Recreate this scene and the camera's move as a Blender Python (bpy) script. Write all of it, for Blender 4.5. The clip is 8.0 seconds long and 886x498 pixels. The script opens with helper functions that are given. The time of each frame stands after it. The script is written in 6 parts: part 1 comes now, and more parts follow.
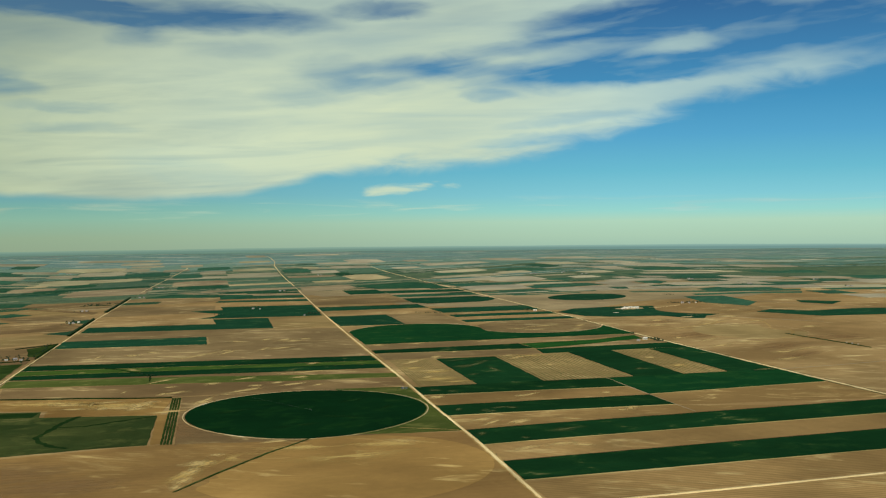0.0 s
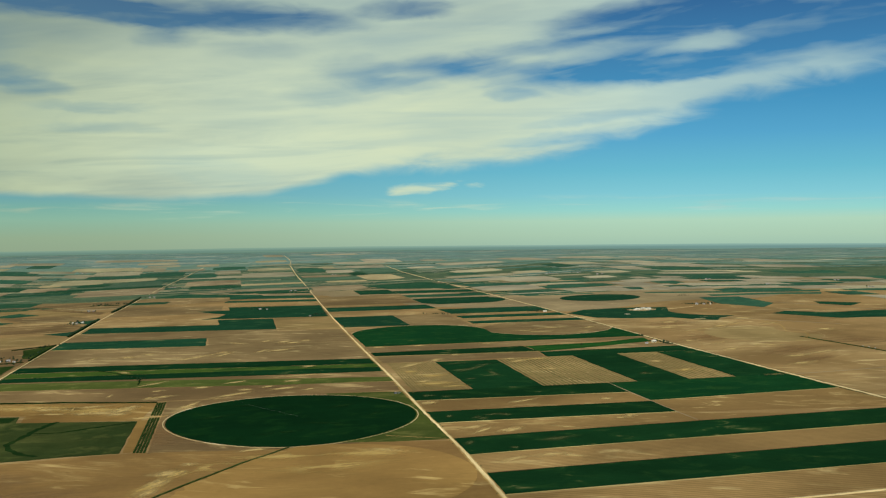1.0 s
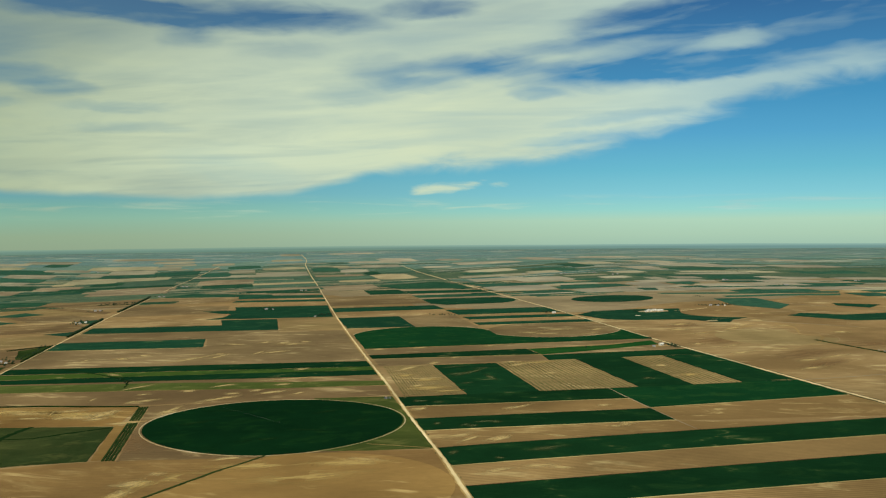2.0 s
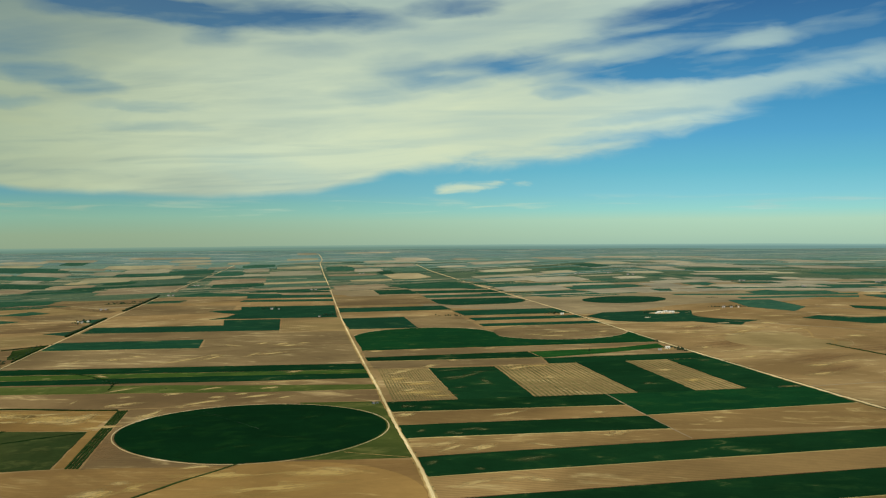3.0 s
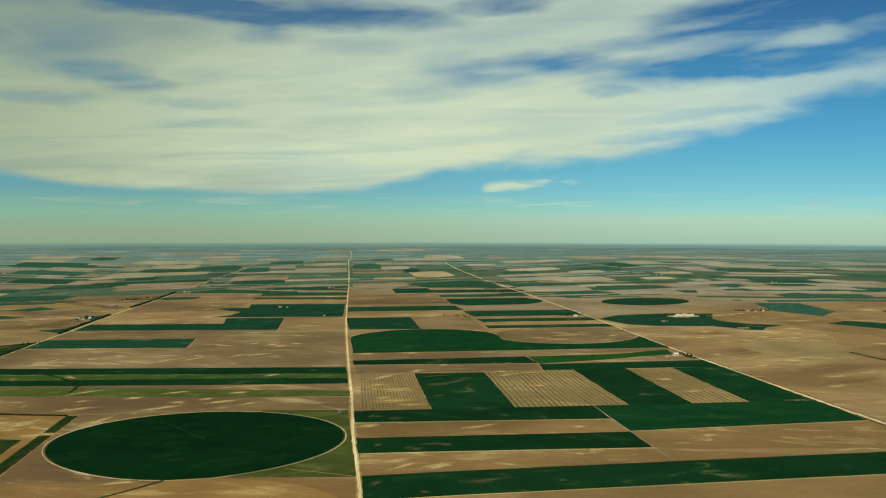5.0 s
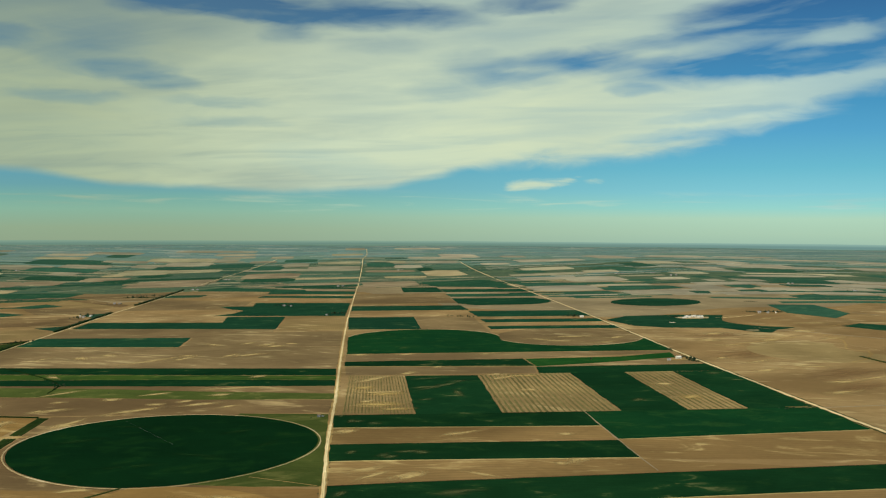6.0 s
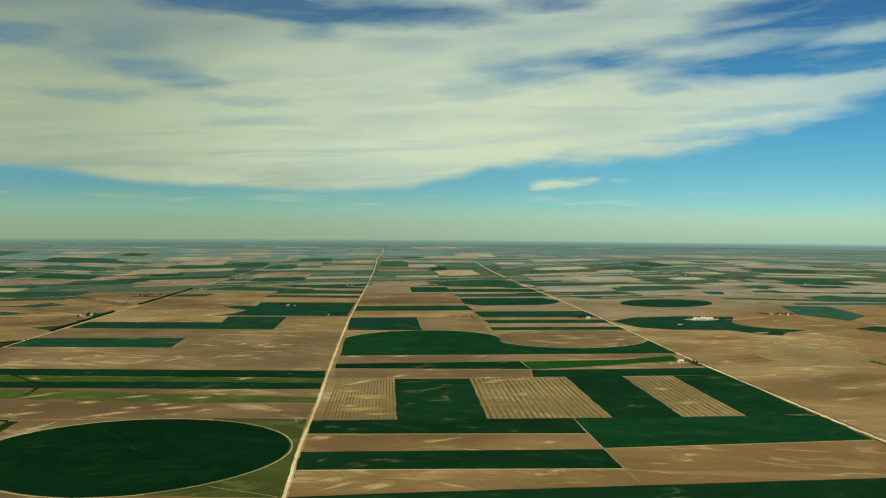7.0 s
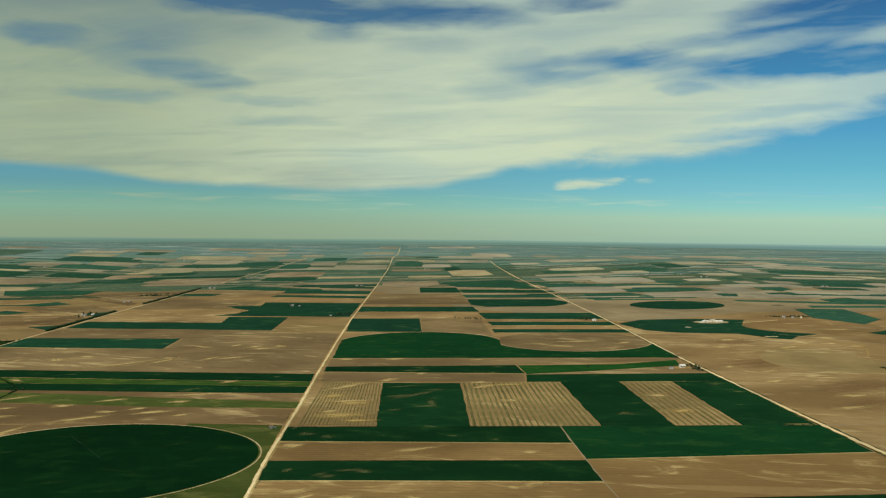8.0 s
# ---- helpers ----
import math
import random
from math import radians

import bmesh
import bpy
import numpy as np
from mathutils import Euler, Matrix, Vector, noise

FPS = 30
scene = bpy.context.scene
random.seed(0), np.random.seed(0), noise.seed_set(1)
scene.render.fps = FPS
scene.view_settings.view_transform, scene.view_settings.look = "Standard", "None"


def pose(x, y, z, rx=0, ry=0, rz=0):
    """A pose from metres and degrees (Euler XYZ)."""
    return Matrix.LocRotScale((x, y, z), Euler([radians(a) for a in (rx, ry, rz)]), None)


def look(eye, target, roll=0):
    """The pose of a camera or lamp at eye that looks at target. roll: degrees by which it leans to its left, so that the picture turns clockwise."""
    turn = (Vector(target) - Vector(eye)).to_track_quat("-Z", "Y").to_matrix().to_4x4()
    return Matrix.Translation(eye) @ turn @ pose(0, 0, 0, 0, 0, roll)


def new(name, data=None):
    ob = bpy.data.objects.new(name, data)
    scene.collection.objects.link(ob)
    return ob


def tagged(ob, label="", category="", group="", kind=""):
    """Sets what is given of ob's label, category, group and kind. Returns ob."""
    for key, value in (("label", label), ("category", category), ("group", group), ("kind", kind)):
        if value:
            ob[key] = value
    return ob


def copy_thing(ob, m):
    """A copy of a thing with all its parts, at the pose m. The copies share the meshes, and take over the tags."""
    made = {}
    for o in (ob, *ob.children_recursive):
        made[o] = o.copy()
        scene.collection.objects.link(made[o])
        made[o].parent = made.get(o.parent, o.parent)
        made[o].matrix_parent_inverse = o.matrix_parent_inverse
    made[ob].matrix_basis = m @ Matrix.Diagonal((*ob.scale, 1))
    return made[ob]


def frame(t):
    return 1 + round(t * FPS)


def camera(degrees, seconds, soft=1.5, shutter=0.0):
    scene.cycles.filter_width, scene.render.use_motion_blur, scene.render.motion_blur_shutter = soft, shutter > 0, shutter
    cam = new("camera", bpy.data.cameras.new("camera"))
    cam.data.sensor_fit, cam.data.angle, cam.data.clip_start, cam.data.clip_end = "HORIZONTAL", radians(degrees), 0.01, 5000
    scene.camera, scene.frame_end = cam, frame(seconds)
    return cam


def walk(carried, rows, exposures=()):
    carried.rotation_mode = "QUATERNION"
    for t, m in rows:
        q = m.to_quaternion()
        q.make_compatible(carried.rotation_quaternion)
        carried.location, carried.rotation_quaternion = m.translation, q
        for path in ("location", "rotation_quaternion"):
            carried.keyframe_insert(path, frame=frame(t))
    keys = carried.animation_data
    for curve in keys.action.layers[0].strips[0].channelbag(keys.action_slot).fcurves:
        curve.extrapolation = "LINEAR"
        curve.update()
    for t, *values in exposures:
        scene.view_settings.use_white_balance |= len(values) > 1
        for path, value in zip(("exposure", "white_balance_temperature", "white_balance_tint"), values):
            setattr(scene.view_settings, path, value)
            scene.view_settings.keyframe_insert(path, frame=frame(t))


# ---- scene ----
cam = camera(46.6, 8.0, soft=1.2)
METRES, EYE, TILT, LEAN, TURN = 300.0, 132.6, 0.0, 0.0, -13.1
ROWS = [
    (0.0, 0.00003, -0.00570, 0.00087, -0.045, -1.078, 0.554),
    (0.5, 0.03874, 0.04475, 0.00034, 0.618, -1.089, 0.563),
    (1.0, 0.07748, 0.09522, -0.00018, 1.281, -1.099, 0.557),
    (1.5, 0.11620, 0.14570, -0.00073, 1.943, -1.112, 0.524),
    (3.0, 0.23231, 0.29717, -0.00265, 3.923, -1.162, 0.340),
    (3.5, 0.27095, 0.34770, -0.00338, 4.573, -1.184, 0.239),
    (4.0, 0.30942, 0.39828, -0.00421, 5.215, -1.210, 0.110),
    (4.5, 0.34752, 0.44887, -0.00517, 5.859, -1.243, -0.017),
    (6.0, 0.46050, 0.60070, -0.00830, 7.808, -1.356, -0.328),
    (6.5, 0.49773, 0.65132, -0.00916, 8.467, -1.388, -0.406),
    (7.0, 0.53455, 0.70197, -0.00977, 9.137, -1.410, -0.470),
    (7.5, 0.57111, 0.75267, -0.01012, 9.814, -1.422, -0.535),
    (8.0, 0.60756, 0.80340, -0.01035, 10.494, -1.431, -0.605),
]
walk(cam, [(t, pose(0, 0, EYE, TILT, LEAN, TURN) @ pose(METRES * x, METRES * y, METRES * z, 90 + pitch, roll, yaw)) for t, x, y, z, yaw, pitch, roll in ROWS],
     exposures=[(0.0, 0.16), (4.0, 0.15), (7.0, 0.13), (8.0, 0.07)])


# ---- node helpers ----
def nd(nt, kind, ins=None):
    n = nt.nodes.new(kind)
    for key, v in (ins or {}).items():
        put(nt, n.inputs[key], v)
    return n


def put(nt, socket, v):
    if isinstance(v, bpy.types.NodeSocket):
        nt.links.new(v, socket)
    else:
        socket.default_value = v


def mth(nt, op, a, b=0.0, c=0.0, clamp=False):
    n = nt.nodes.new("ShaderNodeMath")
    n.operation, n.use_clamp = op, clamp
    for i, v in enumerate((a, b, c)):
        put(nt, n.inputs[i], v)
    return n.outputs[0]


def span(nt, v, lo, hi, to_lo=0.0, to_hi=1.0):
    """A smooth step of v from lo to hi."""
    n = nt.nodes.new("ShaderNodeMapRange")
    n.interpolation_type = "SMOOTHSTEP"
    for i, x in enumerate((v, lo, hi, to_lo, to_hi)):
        put(nt, n.inputs[i], x)
    return n.outputs[0]


def blend(nt, fac, a, b, how="MIX"):
    n = nt.nodes.new("ShaderNodeMix")
    n.data_type, n.blend_type = "RGBA", how
    for i, v in ((0, fac), (6, a), (7, b)):
        if not isinstance(v, bpy.types.NodeSocket) and i and len(v) == 3:
            v = (*v, 1.0)
        put(nt, n.inputs[i], v)
    return n.outputs[2]


def noise_tex(nt, vec, scale, detail=4.0, rough=0.55, distort=0.0):
    return nd(nt, "ShaderNodeTexNoise", {"Vector": vec, "Scale": scale, "Detail": detail, "Roughness": rough, "Distortion": distort}).outputs["Fac"]


def ramp(nt, fac, stops):
    n = nd(nt, "ShaderNodeValToRGB", {"Fac": fac})
    e = n.color_ramp.elements
    while len(e) < len(stops):
        e.new(0.5)
    for el, (p, c) in zip(e, stops):
        el.position = p
        el.color = (*c, 1.0) if len(c) == 3 else c
    return n.outputs["Color"]


def lin(r, g, b):
    """A linear colour from display values 0 to 255."""
    return tuple((v / 255 / 12.92) if v <= 10 else ((v / 255 + 0.055) / 1.055) ** 2.4 for v in (r, g, b))


# ---- world: hazy summer sky with a broad sheet of cirrus ----
SUN_AZ, SUN_EL = 205.0, 48.0


def make_world():
    world = bpy.data.worlds.new("sky")
    scene.world = world
    world.use_nodes = True
    nt = world.node_tree
    nt.nodes.clear()
    way = nd(nt, "ShaderNodeTexCoord").outputs["Generated"]
    sep = nd(nt, "ShaderNodeSeparateXYZ", {"Vector": way})
    x, y, z = sep.outputs
    az = mth(nt, "MULTIPLY", mth(nt, "ARCTAN2", x, y), 57.2958)
    el = mth(nt, "MULTIPLY", mth(nt, "ARCSINE", z), 57.2958)
    # clear sky
    sky = nt.nodes.new("ShaderNodeTexSky")
    sky.sky_type, sky.sun_disc = "NISHITA", False
    sky.sun_elevation, sky.sun_rotation = radians(SUN_EL), radians(SUN_AZ)
    sky.air_density, sky.dust_density, sky.ozone_density = 1.0, 1.5, 1.5
    up = nd(nt, "ShaderNodeCombineXYZ", {0: x, 1: y, 2: mth(nt, "MAXIMUM", z, 0.02)}).outputs[0]
    nt.links.new(up, sky.inputs["Vector"])
    clear = blend(nt, 1.0, sky.outputs["Color"], (0.085, 0.09, 0.095), "MULTIPLY")
    # haze layer near the horizon
    height = mth(nt, "DIVIDE", mth(nt, "ADD", el, 2.0), 16.0, clamp=True)
    east = ramp(nt, height, [
        (0.04, lin(146, 178, 162)), (0.10, lin(163, 194, 170)), (0.15, lin(168, 203, 179)), (0.185, lin(145, 203, 195)), (0.24, lin(124, 192, 203)),
        (0.32, lin(102, 178, 198)), (0.44, lin(82, 157, 194)), (0.56, lin(66, 140, 182)), (0.72, lin(60, 121, 165)), (0.88, lin(50, 99, 145))])
    west = ramp(nt, height, [
        (0.05, lin(137, 156, 129)), (0.11, lin(140, 163, 134)), (0.17, lin(131, 172, 150)), (0.21, lin(116, 166, 154)), (0.25, lin(102, 156, 162)),
        (0.34, lin(88, 150, 172)), (0.55, lin(84, 130, 150)), (0.88, lin(70, 106, 134))])
    low = blend(nt, span(nt, az, -14.0, 26.0), west, east)
    base = blend(nt, span(nt, el, 14.0, 45.0), low, clear)
    # cirrus
    flat = mth(nt, "ADD", mth(nt, "MAXIMUM", z, 0.0), 0.12)
    px, py = mth(nt, "DIVIDE", x, flat), mth(nt, "DIVIDE", y, flat)
    lean = mth(nt, "ADD", py, mth(nt, "MULTIPLY", px, 0.30))
    plane = nd(nt, "ShaderNodeCombineXYZ", {0: mth(nt, "MULTIPLY", px, 0.55), 1: lean, 2: 0.0}).outputs[0]
    broad = noise_tex(nt, plane, 0.9, 4.0, 0.55, 0.4)
    streak = noise_tex(nt, nd(nt, "ShaderNodeCombineXYZ", {0: mth(nt, "MULTIPLY", px, 0.9), 1: mth(nt, "MULTIPLY", lean, 1.7), 2: 3.0}).outputs[0], 1.1, 6.0, 0.55, 0.9)
    fine = noise_tex(nt, nd(nt, "ShaderNodeCombineXYZ", {0: mth(nt, "MULTIPLY", az, 0.45), 1: mth(nt, "MULTIPLY", el, 1.5), 2: 7.0}).outputs[0], 0.75, 6.0, 0.52, 0.6)
    # a slow wander that frays the outlines below
    drift = nd(nt, "ShaderNodeCombineXYZ", {0: mth(nt, "MULTIPLY", az, 0.32), 1: mth(nt, "MULTIPLY", el, 0.95), 2: 21.0}).outputs[0]
    sway = mth(nt, "SUBTRACT", noise_tex(nt, drift, 0.9, 3.0, 0.5, 0.5), 0.5)
    heave = mth(nt, "SUBTRACT", noise_tex(nt, drift, 1.5, 3.5, 0.5, 0.7), 0.5)
    az_w = mth(nt, "ADD", az, mth(nt, "MULTIPLY", sway, 2.4))
    el_w = mth(nt, "ADD", el, mth(nt, "MULTIPLY", heave, 0.6))
    edge_stops = [(-21, 2.95), (-16.5, 2.72), (-12.5, 2.14), (-7, 1.93), (-4, 1.8), (2.1, 2.03), (3.6, 2.36), (5.5, 2.75), (8.4, 3.27), (11.8, 3.34), (16.2, 3.55), (20.4, 4.42), (23.4, 5.25),
                  (26.4, 6.2), (29, 6.9), (31.7, 7.3), (36.5, 8.1), (45, 9.6)]
    edge = ramp(nt, mth(nt, "DIVIDE", mth(nt, "ADD", az, 30.0), 80.0, clamp=True), [((a + 30) / 80, (e / 20,) * 3) for a, e in edge_stops])
    above = mth(nt, "SUBTRACT", mth(nt, "ADD", el, 0.2), mth(nt, "MULTIPLY", edge, 20.0))
    ragged = span(nt, az, 1.0, 14.0, 0.35, 1.7)
    above = mth(nt, "ADD", above, mth(nt, "MULTIPLY", mth(nt, "SUBTRACT", fine, 0.5), ragged))
    body = span(nt, above, -0.08, mth(nt, "ADD", 0.25, mth(nt, "MULTIPLY", ragged, 0.6)))
    east_gaps = ((24.8, 11.2, 4.9, 1.0, 0.08, 1.1), (22.2, 8.7, 3.8, 0.75, 0.0, 1.0), (27.9, 8.9, 4.2, 0.6, 0.12, 0.95), (31.0, 10.6, 2.6, 0.8, 0.1, 0.9), (17.1, 9.9, 2.8, 0.33, 0.12, 0.45), (12.2, 8.9, 2.5, 0.5, 0.0, 0.55),
                 (16.5, 8.3, 3.2, 0.62, -0.1, 0.65), (15.6, 7.4, 1.1, 0.25, 0.0, 0.5), (9.3, 8.0, 2.0, 0.33, 0.0, 0.5), (19.2, 5.0, 3.3, 0.25, 0.1, 0.35), (20.1, 6.0, 2.7, 0.25, 0.1, 0.3), (35.6, 10.3, 2.2, 1.4, 0.0, 1.1))
    west_gaps = ((9.7, 12.0, 2.0, 0.4, 0.0, 0.65), (-0.9, 11.5, 5.8, 0.6, -0.02, 1.0), (-6.9, 11.7, 3.5, 0.5, -0.08, 0.8), (-3.4, 10.6, 1.2, 0.57, 0.0, 0.5), (-10.4, 11.6, 1.8, 0.45, 0.0, 0.65),
                 (-13.7, 9.4, 2.6, 0.94, 0.0, 0.35), (-11.9, 8.1, 1.8, 0.4, 0.0, 0.6), (-10.1, 7.5, 1.4, 0.33, 0.0, 0.5), (-18.6, 9.5, 1.5, 0.48, 0.0, 0.7), (-14.8, 6.6, 2.2, 0.28, 0.0, 0.5))
    faint_gaps = ((-7.0, 6.6, 2.2, 0.25, 0.0, 0.28), (-6.1, 5.5, 2.2, 0.22, 0.0, 0.22), (7.1, 8.8, 1.4, 0.63, 0.0, 0.4), (5.9, 7.4, 2.0, 0.47, 0.0, 0.3), (2.2, 9.8, 2.3, 0.38, 0.0, 0.25), (-1.0, 3.4, 2.6, 0.6, -0.15, 0.16))
    gaps = 0.0
    for a0, e0, sa, se, tilt, much in east_gaps + west_gaps + faint_gaps:
        da = mth(nt, "SUBTRACT", az_w, a0)
        de = mth(nt, "SUBTRACT", mth(nt, "SUBTRACT", el_w, e0), mth(nt, "MULTIPLY", da, tilt))
        q = mth(nt, "ADD", mth(nt, "POWER", mth(nt, "DIVIDE", da, sa), 2.0), mth(nt, "POWER", mth(nt, "DIVIDE", de, se), 2.0))
        gaps = mth(nt, "ADD", gaps, mth(nt, "MULTIPLY", span(nt, q, 3.2, -0.4), much))
    wisp = mth(nt, "ADD", mth(nt, "MULTIPLY", mth(nt, "SUBTRACT", streak, 0.5), 1.2), mth(nt, "MULTIPLY", mth(nt, "SUBTRACT", fine, 0.5), 0.6))
    # the bright tuft between the eastern gaps
    da, de = mth(nt, "SUBTRACT", az_w, 26.2), mth(nt, "SUBTRACT", el_w, 9.95)
    q = mth(nt, "ADD", mth(nt, "POWER", mth(nt, "DIVIDE", da, 1.7), 2.0), mth(nt, "POWER", mth(nt, "DIVIDE", mth(nt, "SUBTRACT", de, mth(nt, "MULTIPLY", da, 0.08)), 0.4), 2.0))
    gaps = mth(nt, "MULTIPLY", gaps, mth(nt, "SUBTRACT", 1.0, span(nt, q, 2.0, 0.0, 0.0, 0.65)))
    thread = noise_tex(nt, nd(nt, "ShaderNodeCombineXYZ", {0: mth(nt, "MULTIPLY", az, 0.16), 1: mth(nt, "SUBTRACT", mth(nt, "MULTIPLY", el, 1.05), mth(nt, "MULTIPLY", az, span(nt, az, -5.0, 20.0, 0.0, 0.12))), 2: 31.0}).outputs[0], 1.0, 4.0, 0.5, 0.5)
    veiled = mth(nt, "ADD", mth(nt, "MULTIPLY", wisp, 0.55), mth(nt, "MULTIPLY", mth(nt, "SUBTRACT", thread, 0.5), 1.0))
    gaps = mth(nt, "MULTIPLY", mth(nt, "MINIMUM", gaps, 1.0), mth(nt, "SUBTRACT", 0.9, veiled))
    thick = mth(nt, "SUBTRACT", mth(nt, "ADD", span(nt, el, 4.0, 12.0, 0.95, 0.86), mth(nt, "MULTIPLY", veiled, span(nt, el, 3.0, 9.0, 0.15, 0.36))), gaps)
    thick = mth(nt, "MULTIPLY", mth(nt, "MULTIPLY", body, 1.0, clamp=True), thick, clamp=True)
    thick = mth(nt, "MULTIPLY", thick, span(nt, az, 21.0, 35.0, 1.0, 0.6))
    # one small cloud below the sheet
    da, de = mth(nt, "SUBTRACT", az, 11.45), mth(nt, "SUBTRACT", el, 2.36)
    de = mth(nt, "SUBTRACT", de, mth(nt, "MULTIPLY", da, 0.07))
    q = mth(nt, "ADD", mth(nt, "POWER", mth(nt, "DIVIDE", da, 2.6), 2.0), mth(nt, "POWER", mth(nt, "DIVIDE", de, 0.36), 2.0))
    q = mth(nt, "ADD", q, mth(nt, "MULTIPLY", mth(nt, "SUBTRACT", fine, 0.5), 6.0))
    q = mth(nt, "ADD", q, mth(nt, "MULTIPLY", mth(nt, "SUBTRACT", streak, 0.5), 3.0))
    puff = span(nt, q, 1.3, -0.7, 0.0, 0.85)
    thick = mth(nt, "MAXIMUM", thick, puff)
    # faint low streaks near the horizon
    low_air = noise_tex(nt, nd(nt, "ShaderNodeCombineXYZ", {0: mth(nt, "MULTIPLY", az, 0.16), 1: mth(nt, "MULTIPLY", el, 1.9), 2: 11.0}).outputs[0], 1.0, 5.0, 0.55, 0.4)
    veil = mth(nt, "MULTIPLY", span(nt, mth(nt, "ABSOLUTE", mth(nt, "SUBTRACT", el, 1.2)), 0.8, 0.1), span(nt, low_air, 0.5, 0.72, 0.0, 0.5))
    thick = mth(nt, "MAXIMUM", thick, veil)
    overhead = span(nt, el, 16.0, 40.0, 1.0, 0.55)
    thick = mth(nt, "MULTIPLY", thick, overhead)
    tone = blend(nt, span(nt, az, -18.0, 2.0), lin(163, 177, 145), lin(201, 213, 181))
    tone = blend(nt, span(nt, az, 12.0, 26.0), tone, lin(184, 207, 196))
    grey = blend(nt, span(nt, az, -10.0, 10.0), lin(112, 134, 132), lin(146, 174, 174))
    shade = mth(nt, "ADD", mth(nt, "MULTIPLY", span(nt, el, 6.0, 12.5), span(nt, az, 0.0, 12.0, 0.85, 0.6)), mth(nt, "MULTIPLY", mth(nt, "SUBTRACT", 0.52, broad), 2.2), clamp=True)
    cloud = blend(nt, mth(nt, "MULTIPLY", shade, 0.8), tone, grey)
    cloud = blend(nt, mth(nt, "MULTIPLY", span(nt, streak, 0.55, 0.3), 0.25), cloud, grey)
    colour = blend(nt, thick, base, cloud)
    bg = nd(nt, "ShaderNodeBackground", {"Color": colour, "Strength": 1.0})
    out = nt.nodes.new("ShaderNodeOutputWorld")
    nt.links.new(bg.outputs[0], out.inputs["Surface"])


make_world()
sun = new("sun", bpy.data.lights.new("sun", "SUN"))
sun.data.energy, sun.data.angle, sun.data.color = 2.45, radians(0.6), (1.0, 0.92, 0.78)
a, e = radians(SUN_AZ), radians(SUN_EL)
sun.matrix_world = look((math.sin(a) * math.cos(e) * 400, math.cos(a) * math.cos(e) * 400, math.sin(e) * 400), (0, 0, 0))


# ---- materials ----
def material(name):
    m = bpy.data.materials.new(name)
    m.use_nodes = True
    nt = m.node_tree
    return m, nt, nt.nodes["Principled BSDF"], nd(nt, "ShaderNodeNewGeometry").outputs["Position"]


def finish(nt, bsdf, colour, rough=0.95, bump=None, strength=0.4, dist=0.3, spec=0.15):
    put(nt, bsdf.inputs["Base Color"], colour)
    put(nt, bsdf.inputs["Roughness"], rough)
    bsdf.inputs["Specular IOR Level"].default_value = spec
    if bump is not None:
        b = nd(nt, "ShaderNodeBump", {"Height": bump, "Strength": strength, "Distance": dist})
        nt.links.new(b.outputs[0], bsdf.inputs["Normal"])


def stretched(nt, pos, sx, sy, sz=1.0):
    n = nt.nodes.new("ShaderNodeVectorMath")
    n.operation = "MULTIPLY"
    put(nt, n.inputs[0], pos)
    n.inputs[1].default_value = (sx, sy, sz)
    return n.outputs[0]


